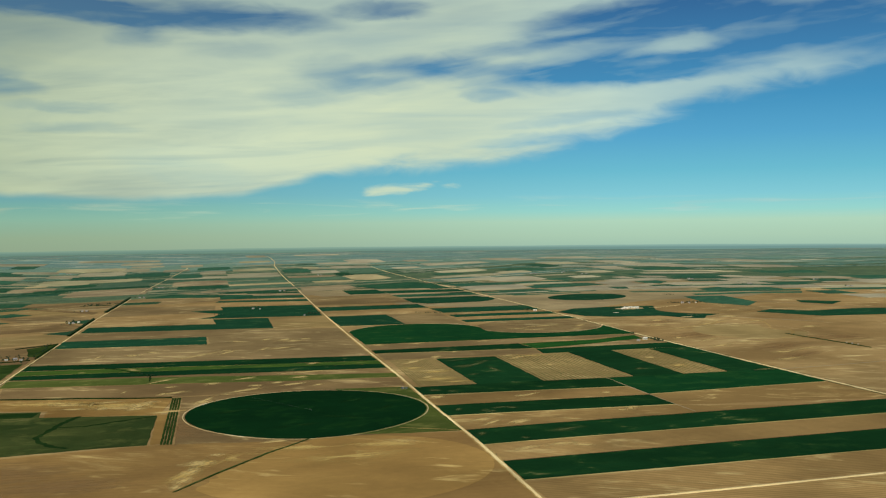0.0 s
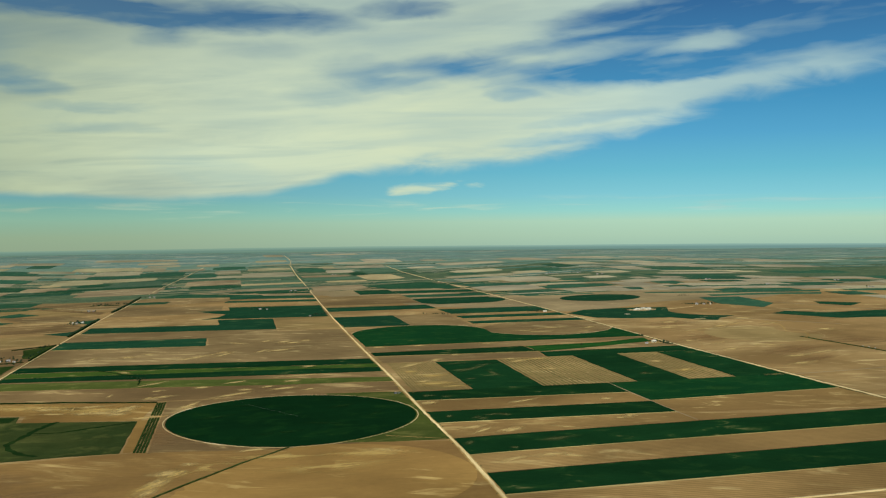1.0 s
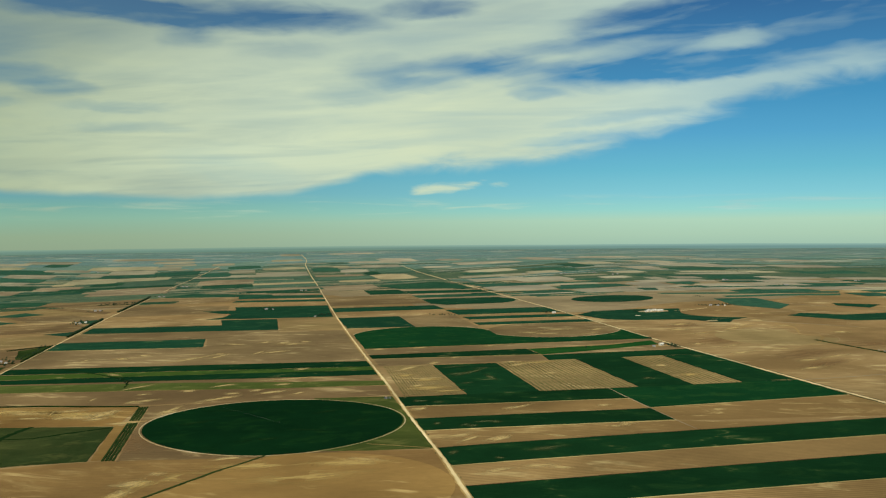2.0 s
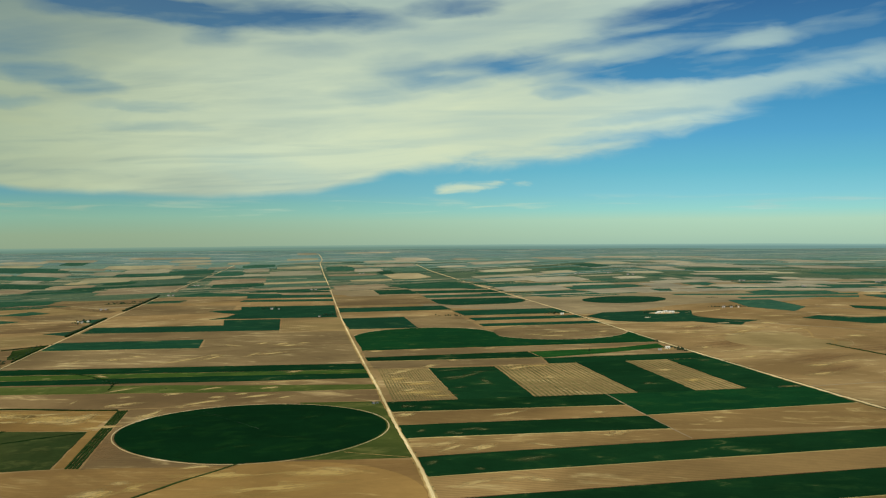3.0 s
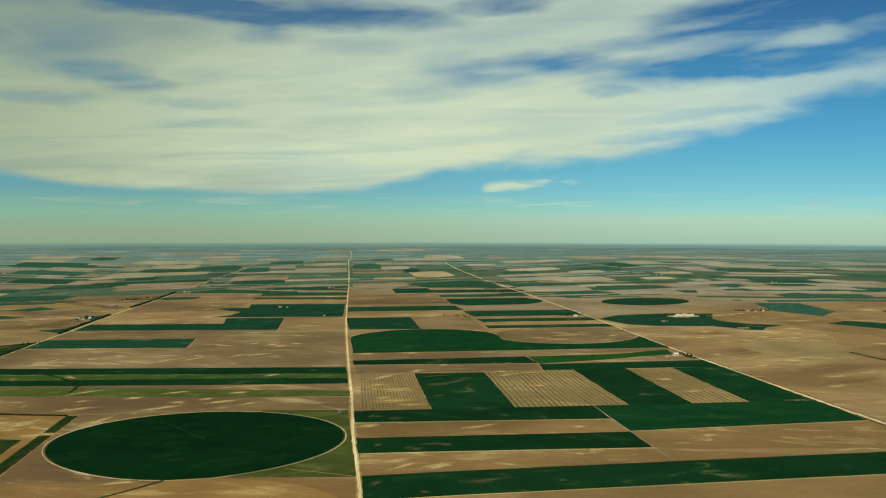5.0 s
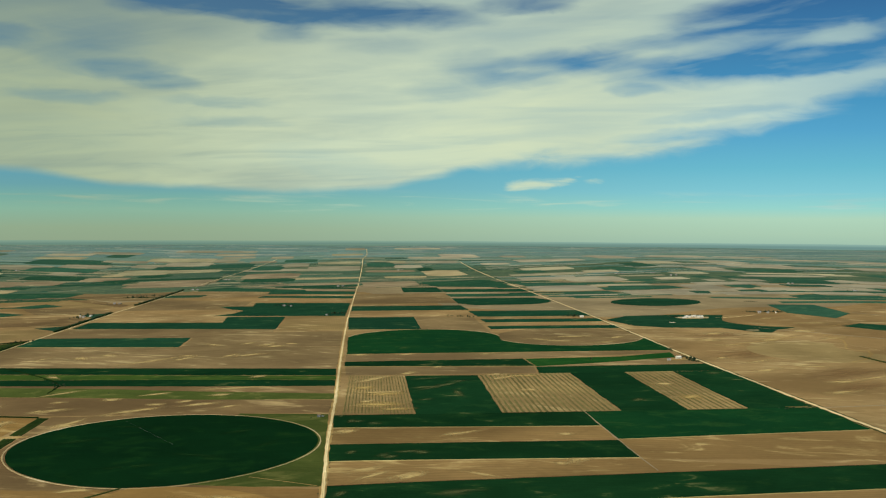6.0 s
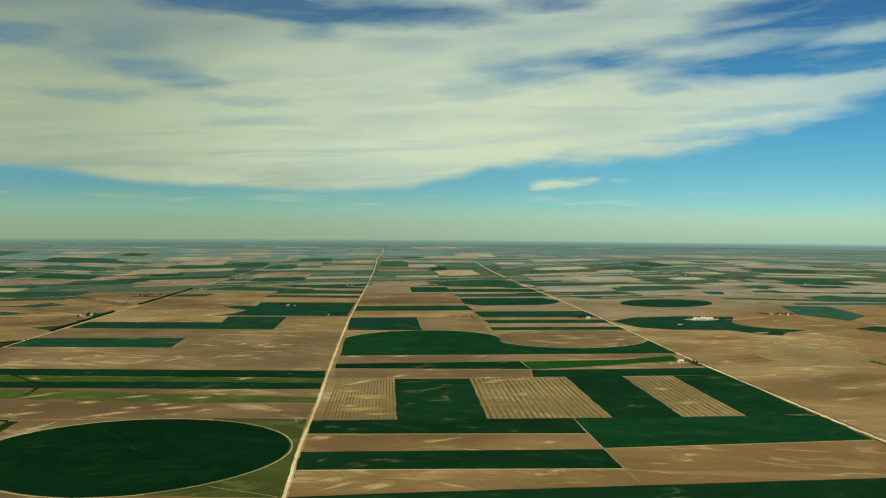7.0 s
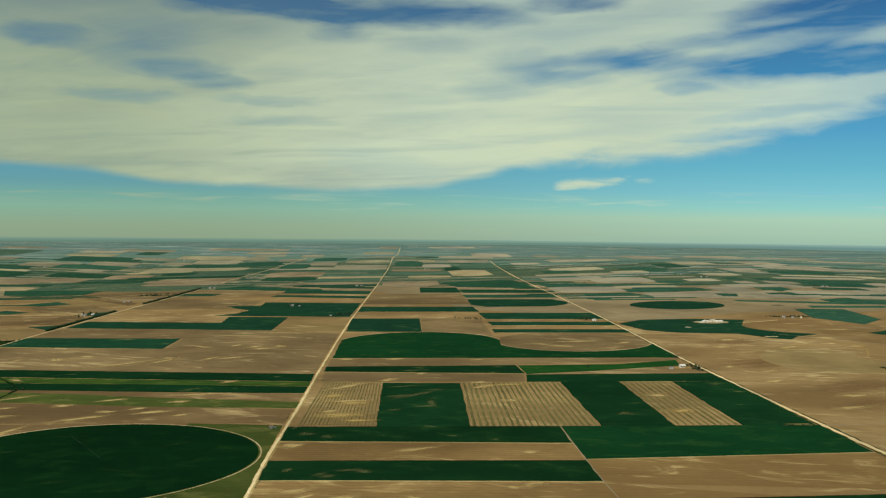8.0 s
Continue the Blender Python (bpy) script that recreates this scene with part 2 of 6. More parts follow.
def soil(name, base, pale, dark, rows=0.0, period=4.0, along="X", patch=1.0, island=False):
    """Bare or stubble-covered earth: blotches, wind-scoured pale streaks, and drill rows."""
    m, nt, bsdf, pos = material(name)
    big = noise_tex(nt, pos, 0.006, 3.0, 0.5, 0.3)
    mid = noise_tex(nt, stretched(nt, pos, 0.6, 1.0), 0.03, 5.0, 0.6, 0.8)
    turned = nd(nt, "ShaderNodeVectorRotate", {"Vector": pos, "Angle": 0.45}).outputs[0]
    scour = noise_tex(nt, stretched(nt, turned, 0.38, 1.0), 0.055, 5.0, 0.58, 0.9)
    small = noise_tex(nt, pos, 0.25, 5.0, 0.65)
    if island:
        lot = nd(nt, "ShaderNodeNewGeometry").outputs["Random Per Island"]
    else:
        lot = nd(nt, "ShaderNodeObjectInfo").outputs["Random"]
    colour = blend(nt, span(nt, big, 0.35, 0.68), dark, base)
    where = mth(nt, "ADD", scour, mth(nt, "MULTIPLY", mth(nt, "SUBTRACT", big, 0.5), 0.35))
    colour = blend(nt, span(nt, where, 0.55, 0.74, 0.0, 0.85 * patch), colour, pale)
    colour = blend(nt, span(nt, mid, 0.52, 0.34, 0.0, 0.6), colour, dark)
    veins = noise_tex(nt, stretched(nt, turned, 0.5, 1.0), 0.018, 6.0, 0.62, 1.6)
    colour = blend(nt, span(nt, mth(nt, "ABSOLUTE", mth(nt, "SUBTRACT", veins, 0.5)), 0.09, 0.0, 0.0, 0.35), colour, dark)
    v = mth(nt, "ADD", 0.88, mth(nt, "MULTIPLY", small, 0.24))
    mottle = noise_tex(nt, stretched(nt, turned, 0.75, 1.0), 0.05, 4.0, 0.6, 1.0)
    v = mth(nt, "MULTIPLY", v, mth(nt, "ADD", 0.82, mth(nt, "MULTIPLY", mottle, 0.36)))
    swell = noise_tex(nt, turned, 0.0085, 2.0, 0.5, 0.6)
    v = mth(nt, "MULTIPLY", v, span(nt, swell, 0.3, 0.7, 0.82, 1.18))
    v = mth(nt, "MULTIPLY", v, mth(nt, "ADD", 0.88, mth(nt, "MULTIPLY", lot, 0.24)))
    h = small
    if rows:
        sep = nd(nt, "ShaderNodeSeparateXYZ", {"Vector": pos})
        c = sep.outputs[1 if along == "X" else 0]
        wob = mth(nt, "ADD", c, mth(nt, "MULTIPLY", mid, 1.2))
        w = mth(nt, "SINE", mth(nt, "MULTIPLY", wob, 2 * math.pi / period))
        v = mth(nt, "MULTIPLY", v, mth(nt, "ADD", 1.0, mth(nt, "MULTIPLY", mth(nt, "MULTIPLY", w, span(nt, big, 0.3, 0.6, 0.4, 1.0)), rows)))
        h = mth(nt, "ADD", small, mth(nt, "MULTIPLY", w, 0.4))
    vv = nd(nt, "ShaderNodeCombineXYZ", {0: v, 1: v, 2: v}).outputs[0]
    colour = blend(nt, 1.0, colour, vv, "MULTIPLY")
    finish(nt, bsdf, colour, 1.0, h, 0.5, 0.35, 0.0)
    return m


def crop(name, base, light, dark, worn=(0.30, 0.22, 0.10), thin=0.0, rows=0.05, island=False, period=3.0):
    """Standing crop: uneven growth, drill rows, thin spots where the soil shows."""
    m, nt, bsdf, pos = material(name)
    big = noise_tex(nt, pos, 0.012, 4.0, 0.55, 0.4)
    mid = noise_tex(nt, stretched(nt, pos, 0.7, 1.0), 0.06, 5.0, 0.6, 0.6)
    leaf = noise_tex(nt, pos, 0.7, 5.0, 0.7)
    lot = nd(nt, "ShaderNodeNewGeometry").outputs["Random Per Island"] if island else nd(nt, "ShaderNodeObjectInfo").outputs["Random"]
    colour = blend(nt, span(nt, big, 0.35, 0.68), dark, base)
    colour = blend(nt, span(nt, mid, 0.50, 0.68, 0.0, 0.8), colour, light)
    bare = mth(nt, "ADD", mth(nt, "MULTIPLY", mid, 0.75), mth(nt, "MULTIPLY", big, 0.25))
    if thin:
        colour = blend(nt, span(nt, bare, 0.60, 0.70, 0.0, thin), colour, worn)
    sep = nd(nt, "ShaderNodeSeparateXYZ", {"Vector": pos})
    w = mth(nt, "SINE", mth(nt, "MULTIPLY", sep.outputs[1], 2 * math.pi / period))
    v = mth(nt, "ADD", mth(nt, "ADD", 0.72, mth(nt, "MULTIPLY", leaf, 0.5)), mth(nt, "MULTIPLY", w, rows))
    mottle = noise_tex(nt, stretched(nt, pos, 0.6, 1.0), 0.045, 6.0, 0.7, 1.0)
    v = mth(nt, "MULTIPLY", v, mth(nt, "ADD", 0.62, mth(nt, "MULTIPLY", mottle, 0.76)))
    v = mth(nt, "MULTIPLY", v, mth(nt, "ADD", 0.85, mth(nt, "MULTIPLY", lot, 0.3)))
    vv = nd(nt, "ShaderNodeCombineXYZ", {0: v, 1: v, 2: v}).outputs[0]
    colour = blend(nt, 1.0, colour, vv, "MULTIPLY")
    finish(nt, bsdf, colour, 1.0, leaf, 0.6, 0.5, 0.0)
    return m


def simple(name, base, rough=0.7, vary=0.25, scale=1.5, metal=0.0, spec=0.3):
    m, nt, bsdf, pos = material(name)
    n = noise_tex(nt, pos, scale, 5.0, 0.6)
    n2 = noise_tex(nt, pos, scale * 0.15, 3.0, 0.5)
    v = mth(nt, "ADD", 1.0 - vary, mth(nt, "MULTIPLY", mth(nt, "ADD", n, n2), vary))
    vv = nd(nt, "ShaderNodeCombineXYZ", {0: v, 1: v, 2: v}).outputs[0]
    finish(nt, bsdf, blend(nt, 1.0, base, vv, "MULTIPLY"), rough, n, 0.2, 0.05, spec)
    bsdf.inputs["Metallic"].default_value = metal
    return m


TAN, PALE, BROWN = (0.338, 0.230, 0.099), (0.60, 0.46, 0.215), (0.242, 0.154, 0.062)
GROUND = soil("dry_earth", TAN, PALE, BROWN)
FALLOW = soil("fallow_earth", (0.298, 0.188, 0.070), (0.58, 0.43, 0.175), (0.206, 0.128, 0.048), rows=0.05, period=5.0)
# fallow earth greyed to put distance haze on the farther fields
HAZED_FALLOW = soil("hazed_fallow_earth", (0.252, 0.174, 0.078), (0.52, 0.40, 0.185), (0.176, 0.121, 0.055), rows=0.05, period=5.0)
DRILLED = soil("drilled_earth", (0.338, 0.213, 0.081), (0.56, 0.42, 0.18), (0.225, 0.142, 0.054), rows=0.13, period=3.4)
STRAW = soil("straw_stubble", (0.325, 0.222, 0.086), (0.58, 0.43, 0.19), (0.225, 0.150, 0.060), rows=0.02, period=6.0)
GOLD = soil("golden_stubble", (0.325, 0.197, 0.060), (0.58, 0.41, 0.16), (0.228, 0.132, 0.042), rows=0.02, period=6.0)
RUDDY_FALLOW = soil("ruddy_fallow_earth", (0.312, 0.188, 0.063), (0.55, 0.39, 0.155), (0.228, 0.134, 0.047), rows=0.01, period=6.0)
UMBER = soil("turned_earth", (0.226, 0.150, 0.064), (0.48, 0.35, 0.155), (0.152, 0.099, 0.044), rows=0.04, period=5.0)
STRAW = soil("straw_stubble", (0.32, 0.225, 0.088), (0.54, 0.40, 0.18), (0.25, 0.17, 0.07), rows=0.06, period=2.2, along="Y")
MARGIN = soil("dry_margin", (0.44, 0.34, 0.14), (0.56, 0.44, 0.20), (0.30, 0.24, 0.09))
VERGE = soil("road_shoulder", (0.45, 0.305, 0.110), (0.62, 0.45, 0.19), (0.27, 0.175, 0.062))
# dark brown that stands in for the shadow behind standing crop
EDGE_SHADE = soil("damp_furrow", (0.085, 0.045, 0.022), (0.14, 0.085, 0.04), (0.05, 0.026, 0.014))
WHEAT = crop("young_wheat", (0.0085, 0.043, 0.0145), (0.015, 0.055, 0.0165), (0.0062, 0.033, 0.0115), worn=(0.20, 0.19, 0.075), thin=0.6)
# nearest strips: darker mix without the haze lift given to WHEAT
NEAR_WHEAT = crop("near_wheat", (0.0074, 0.0365, 0.0116), (0.014, 0.049, 0.0136), (0.0054, 0.028, 0.0092), worn=(0.20, 0.19, 0.075), thin=0.6)
# wheat blued and lightened to carry the haze of mid-distance fields
HAZED_WHEAT = crop("hazed_wheat", (0.0135, 0.057, 0.0275), (0.023, 0.073, 0.031), (0.0105, 0.047, 0.0230), worn=(0.20, 0.19, 0.085), thin=0.45)
CLOVER = crop("clover", (0.018, 0.078, 0.016), (0.035, 0.10, 0.02), (0.013, 0.064, 0.014), worn=(0.3, 0.26, 0.1), thin=0.3)
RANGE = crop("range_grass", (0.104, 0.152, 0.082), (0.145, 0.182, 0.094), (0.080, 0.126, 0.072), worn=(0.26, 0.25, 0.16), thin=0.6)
# grass colour paled and blued to stand for haze over the far plain
HAZED_GRASS = crop("hazed_grass", (0.136, 0.210, 0.152), (0.172, 0.232, 0.160), (0.112, 0.184, 0.138), worn=(0.26, 0.25, 0.17), thin=0.5)
MAIZE = crop("irrigated_maize", (0.0044, 0.0275, 0.0082), (0.0075, 0.037, 0.0090), (0.0035, 0.0215, 0.0070), worn=(0.04, 0.06, 0.016), thin=0.25, rows=0.03)
ALFALFA = crop("alfalfa", (0.0098, 0.060, 0.0178), (0.023, 0.081, 0.021), (0.0075, 0.049, 0.0160), thin=0.2)
MEADOW = crop("meadow", (0.062, 0.112, 0.020), (0.10, 0.142, 0.028), (0.035, 0.080, 0.018), worn=(0.42, 0.34, 0.14), thin=0.6)
GRASS = crop("rough_grass", (0.085, 0.105, 0.024), (0.135, 0.14, 0.038), (0.058, 0.080, 0.019), worn=(0.40, 0.31, 0.13), thin=0.7)
PASTURE = crop("pasture", (0.056, 0.072, 0.021), (0.086, 0.096, 0.028), (0.030, 0.048, 0.014), worn=(0.22, 0.18, 0.075), thin=0.3, rows=0.02)
OLIVE = crop("weedy_row", (0.195, 0.160, 0.058), (0.26, 0.20, 0.078), (0.135, 0.120, 0.042), worn=(0.40, 0.29, 0.13), thin=0.9)
DIRT = soil("road_dirt", (0.74, 0.575, 0.285), (0.86, 0.71, 0.40), (0.58, 0.43, 0.20), patch=0.8)
RUT = soil("rut_dirt", (0.86, 0.69, 0.37), (0.90, 0.76, 0.46), (0.74, 0.57, 0.28), patch=0.8)
SAND = soil("pale_sand", (0.58, 0.45, 0.24), (0.78, 0.66, 0.42), (0.42, 0.31, 0.15))
WEEDS = crop("roadside_weeds", (0.070, 0.062, 0.022), (0.12, 0.095, 0.036), (0.040, 0.042, 0.014), worn=(0.30, 0.21, 0.09), thin=0.5)
BUSH = crop("dark_shrub", (0.036, 0.060, 0.014), (0.064, 0.088, 0.022), (0.020, 0.041, 0.010))
DRAW = crop("draw_grass", (0.012, 0.032, 0.008), (0.022, 0.046, 0.011), (0.008, 0.023, 0.006))
YARD = soil("white_yard", (0.80, 0.70, 0.50), (0.88, 0.80, 0.62), (0.66, 0.54, 0.34))
LEAF = simple("leaf", (0.030, 0.062, 0.026), 0.8, 0.5, 2.0, spec=0.15)
BARK = simple("bark", (0.12, 0.085, 0.055), 0.95, 0.4, 4.0)
WHITE = simple("white_paint", (0.80, 0.755, 0.62), 0.6, 0.15, 1.0)
FADED = simple("faded_white_paint", (0.50, 0.46, 0.37), 0.7, 0.3, 0.8)
ROOF_GREY = simple("grey_roof", (0.30, 0.29, 0.28), 0.7, 0.3, 1.0)
ROOF_PALE = simple("pale_metal_roof", (0.76, 0.72, 0.60), 0.6, 0.15, 0.6)
TIMBER = simple("weathered_timber", (0.24, 0.17, 0.11), 0.9, 0.35, 2.0)
DULL_STEEL = simple("weathered_steel", (0.13, 0.15, 0.13), 0.7, 0.3, 2.0, metal=0.2)
OLD_DISC = soil("old_fallow_disc", (0.330, 0.238, 0.100), (0.55, 0.42, 0.19), (0.262, 0.186, 0.076))
# tan paled and greyed to put haze over the farther plain
HAZED_DRY_PLAIN = soil("dry_grassland", (0.362, 0.276, 0.142), (0.54, 0.43, 0.235), (0.278, 0.214, 0.114))
GILDED = soil("gilded_stubble_field", (0.338, 0.205, 0.063), (0.58, 0.41, 0.155), (0.250, 0.148, 0.047), patch=0.9)
STEEL = simple("galvanised_steel", (0.55, 0.56, 0.56), 0.45, 0.2, 2.0, metal=0.6)
RUBBER = simple("rubber", (0.03, 0.03, 0.03), 0.9, 0.2, 3.0)
BLUE = simple("faded_blue_paint", (0.10, 0.14, 0.17), 0.6, 0.2, 1.0)
GLASS_DARK = simple("window_glass", (0.03, 0.04, 0.045), 0.1, 0.1, 1.0, spec=0.6)
# Far and eastern fields: base colours paled and blued to stand for distance haze.
HAZED_GREEN = crop("hazed_far_wheat", (0.024, 0.076, 0.039), (0.044, 0.100, 0.045), (0.018, 0.062, 0.033), worn=(0.2, 0.2, 0.1), thin=0.25)
HAZIER_GREEN = crop("hazier_wheat", (0.036, 0.104, 0.060), (0.062, 0.134, 0.070), (0.029, 0.088, 0.053), worn=(0.24, 0.24, 0.13), thin=0.3)
HAZIER_SOIL = soil("hazier_fallow", (0.385, 0.335, 0.215), (0.55, 0.475, 0.30), (0.30, 0.268, 0.178))
HAZIER_GREEN_LOT = crop("hazier_wheat_lots", (0.088, 0.185, 0.148), (0.140, 0.225, 0.168), (0.072, 0.160, 0.132), worn=(0.25, 0.28, 0.19), thin=0.25, island=True)
HAZIER_SOIL_LOT = soil("hazier_fallow_lots", (0.385, 0.362, 0.255), (0.53, 0.49, 0.33), (0.305, 0.295, 0.215), island=True)
HAZED_GREEN_LOT = crop("hazed_wheat_lots", (0.038, 0.100, 0.060), (0.070, 0.130, 0.072), (0.030, 0.084, 0.054), worn=(0.2, 0.22, 0.14), thin=0.25, island=True)
HAZED_WEST_SOIL = soil("hazed_west_fallow", (0.300, 0.268, 0.165), (0.43, 0.375, 0.22), (0.235, 0.215, 0.135))
HAZED_WEST_BLOND = soil("hazed_west_blond_stubble", (0.365, 0.325, 0.180), (0.48, 0.42, 0.23), (0.30, 0.27, 0.15))
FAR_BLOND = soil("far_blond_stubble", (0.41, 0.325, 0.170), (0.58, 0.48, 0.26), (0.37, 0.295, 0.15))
HAZED_BLOND = soil("hazed_blond_stubble", (0.42, 0.37, 0.220), (0.55, 0.485, 0.285), (0.345, 0.305, 0.185))
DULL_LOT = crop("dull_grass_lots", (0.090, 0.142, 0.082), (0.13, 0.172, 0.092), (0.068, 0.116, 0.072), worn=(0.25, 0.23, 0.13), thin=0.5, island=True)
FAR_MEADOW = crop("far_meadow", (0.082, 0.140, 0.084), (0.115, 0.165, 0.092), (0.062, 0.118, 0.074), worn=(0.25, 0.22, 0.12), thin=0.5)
# greyed for haze on far strips, also used for dull near lanes
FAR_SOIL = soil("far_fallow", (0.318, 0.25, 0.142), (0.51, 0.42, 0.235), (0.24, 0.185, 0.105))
HAZED_SOIL_LOT = soil("hazed_fallow_lots", (0.33, 0.29, 0.165), (0.48, 0.42, 0.235), (0.24, 0.215, 0.13), island=True)
# the farthest lots hold the most haze in their colours
MISTY_GREEN_LOT = crop("misty_wheat_lots", (0.145, 0.235, 0.200), (0.185, 0.26, 0.21), (0.122, 0.212, 0.182), worn=(0.22, 0.25, 0.18), thin=0.2, island=True)
MISTY_SOIL_LOT = soil("misty_fallow_lots", (0.285, 0.320, 0.250), (0.37, 0.39, 0.29), (0.23, 0.27, 0.22), island=True)


def wash(name, inner, outer, most=0.62):
    """A worn patch that thins out raggedly towards its rim."""
    m, nt, bsdf, pos = material(name)
    own = nd(nt, "ShaderNodeTexCoord").outputs["Object"]
    n = nt.nodes.new("ShaderNodeVectorMath")
    n.operation = "LENGTH"
    nt.links.new(stretched(nt, own, 1.0, 1.0, 0.0), n.inputs[0])
    grain = noise_tex(nt, stretched(nt, pos, 0.5, 1.0), 0.16, 4.0, 0.55, 0.8)
    lot = nd(nt, "ShaderNodeObjectInfo").outputs["Random"]
    shifted = nd(nt, "ShaderNodeCombineXYZ", {0: mth(nt, "MULTIPLY", lot, 40.0), 1: mth(nt, "MULTIPLY", lot, 17.0), 2: 0.0}).outputs[0]
    along = nt.nodes.new("ShaderNodeVectorMath")
    nt.links.new(stretched(nt, own, 0.7, 3.2, 0.0), along.inputs[0])
    nt.links.new(shifted, along.inputs[1])
    streak = noise_tex(nt, along.outputs[0], 1.0, 4.0, 0.55, 0.5)
    uneven = mth(nt, "ADD", mth(nt, "MULTIPLY", mth(nt, "SUBTRACT", grain, 0.5), 1.0), mth(nt, "MULTIPLY", mth(nt, "SUBTRACT", streak, 0.5), 1.3))
    reach = mth(nt, "ADD", n.outputs["Value"], uneven)
    finish(nt, bsdf, blend(nt, span(nt, reach, 0.1, 0.8), inner, outer), 1.0, grain, 0.3, 0.2, 0.0)
    put(nt, bsdf.inputs["Alpha"], mth(nt, "MULTIPLY", span(nt, reach, 1.05, -0.1, 0.0, most), span(nt, n.outputs["Value"], 1.08, 0.7)))
    return m


SCOUR = wash("scoured_earth", (0.70, 0.51, 0.205), (0.48, 0.335, 0.128), 0.66)
THIN = wash("thin_crop", (0.20, 0.195, 0.075), (0.05, 0.08, 0.025), 0.4)
RUDDY = wash("ruddy_earth", (0.27, 0.160, 0.066), (0.32, 0.20, 0.088), 0.6)
GILT = wash("gilded_stubble", (0.66, 0.46, 0.155), (0.48, 0.315, 0.095), 0.6)
FAINT = wash("paler_maize", (0.017, 0.056, 0.014), (0.008, 0.036, 0.010), 0.5)


# ---- the lie of the land ----
def rise(x, y):
    u, v = max(-450.0, min(900.0, x)) / 1000, max(300.0, min(2200.0, y)) / 1000
    b = -1.66 - 8.83 * u + 6.68 * v - 0.35 * u * u - 2.69 * v * v + 19.29 * u * v
    r = math.hypot(x - 100, y - 100)
    s = min(1.0, max(0.0, (r - 2300) / 2300))
    s = s * s * (3 - 2 * s)
    n = min(1.0, max(0.0, (r - 1900) / 900))
    w = 3.5 * math.sin(x / 310 + 1.1) * math.sin(y / 270 + x / 900) + 2.5 * math.sin(x / 170 - y / 420 + 2)
    dip = 3.0 * math.exp(-((x - 62) ** 2 + (y - 640) ** 2) / 6050)
    return b * (1 - s) + 35 * s + n * w * (1 - 0.6 * s) - dip


def steps(marks):
    out = [marks[0][0]]
    for (lo, _), (hi, step) in zip(marks, marks[1:]):
        n = max(1, round((hi - lo) / step))
        out += [lo + (hi - lo) * (i + 1) / n for i in range(n)]
    return out


def mesh_of(name, verts, faces, mat, smooth=False):
    me = bpy.data.meshes.new(name)
    me.from_pydata(verts, [], faces)
    me.materials.append(mat)
    if smooth:
        me.shade_smooth()
    me.update()
    return me


def make_ground():
    xs = steps([(-4300, 0), (-700, 100), (1100, 25), (5300, 100)])
    ys = steps([(-1500, 0), (300, 100), (2400, 25), (3400, 50), (5400, 100)])
    verts = [(x, y, rise(x, y)) for y in ys for x in xs]
    n = len(xs)
    faces = [(j * n + i, j * n + i + 1, j * n + n + i + 1, j * n + n + i) for j in range(len(ys) - 1) for i in range(n - 1)]
    tagged(new("ground", mesh_of("ground", verts, faces, GROUND, True)), "gently rolling tan farmland with pale wind-scoured patches", "ground", kind="structure")


make_ground()


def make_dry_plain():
    """Sheet, paler and greyer for distance haze, over the land beyond the red-brown fields, with an uneven near edge.
    """
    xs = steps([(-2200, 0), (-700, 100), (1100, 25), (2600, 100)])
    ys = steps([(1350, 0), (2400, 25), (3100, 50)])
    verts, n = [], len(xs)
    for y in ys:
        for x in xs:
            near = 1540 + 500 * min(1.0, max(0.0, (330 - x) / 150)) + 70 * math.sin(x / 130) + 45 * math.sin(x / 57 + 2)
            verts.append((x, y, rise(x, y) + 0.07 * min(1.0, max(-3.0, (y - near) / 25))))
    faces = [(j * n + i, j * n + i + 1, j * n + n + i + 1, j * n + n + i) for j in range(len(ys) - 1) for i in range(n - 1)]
    tagged(new("dry_grassland", mesh_of("dry_grassland", verts, faces, HAZED_DRY_PLAIN, True)), "pale grey-tan sheet of farther plain with haze in its colour", "grassland", kind="structure")


make_dry_plain()


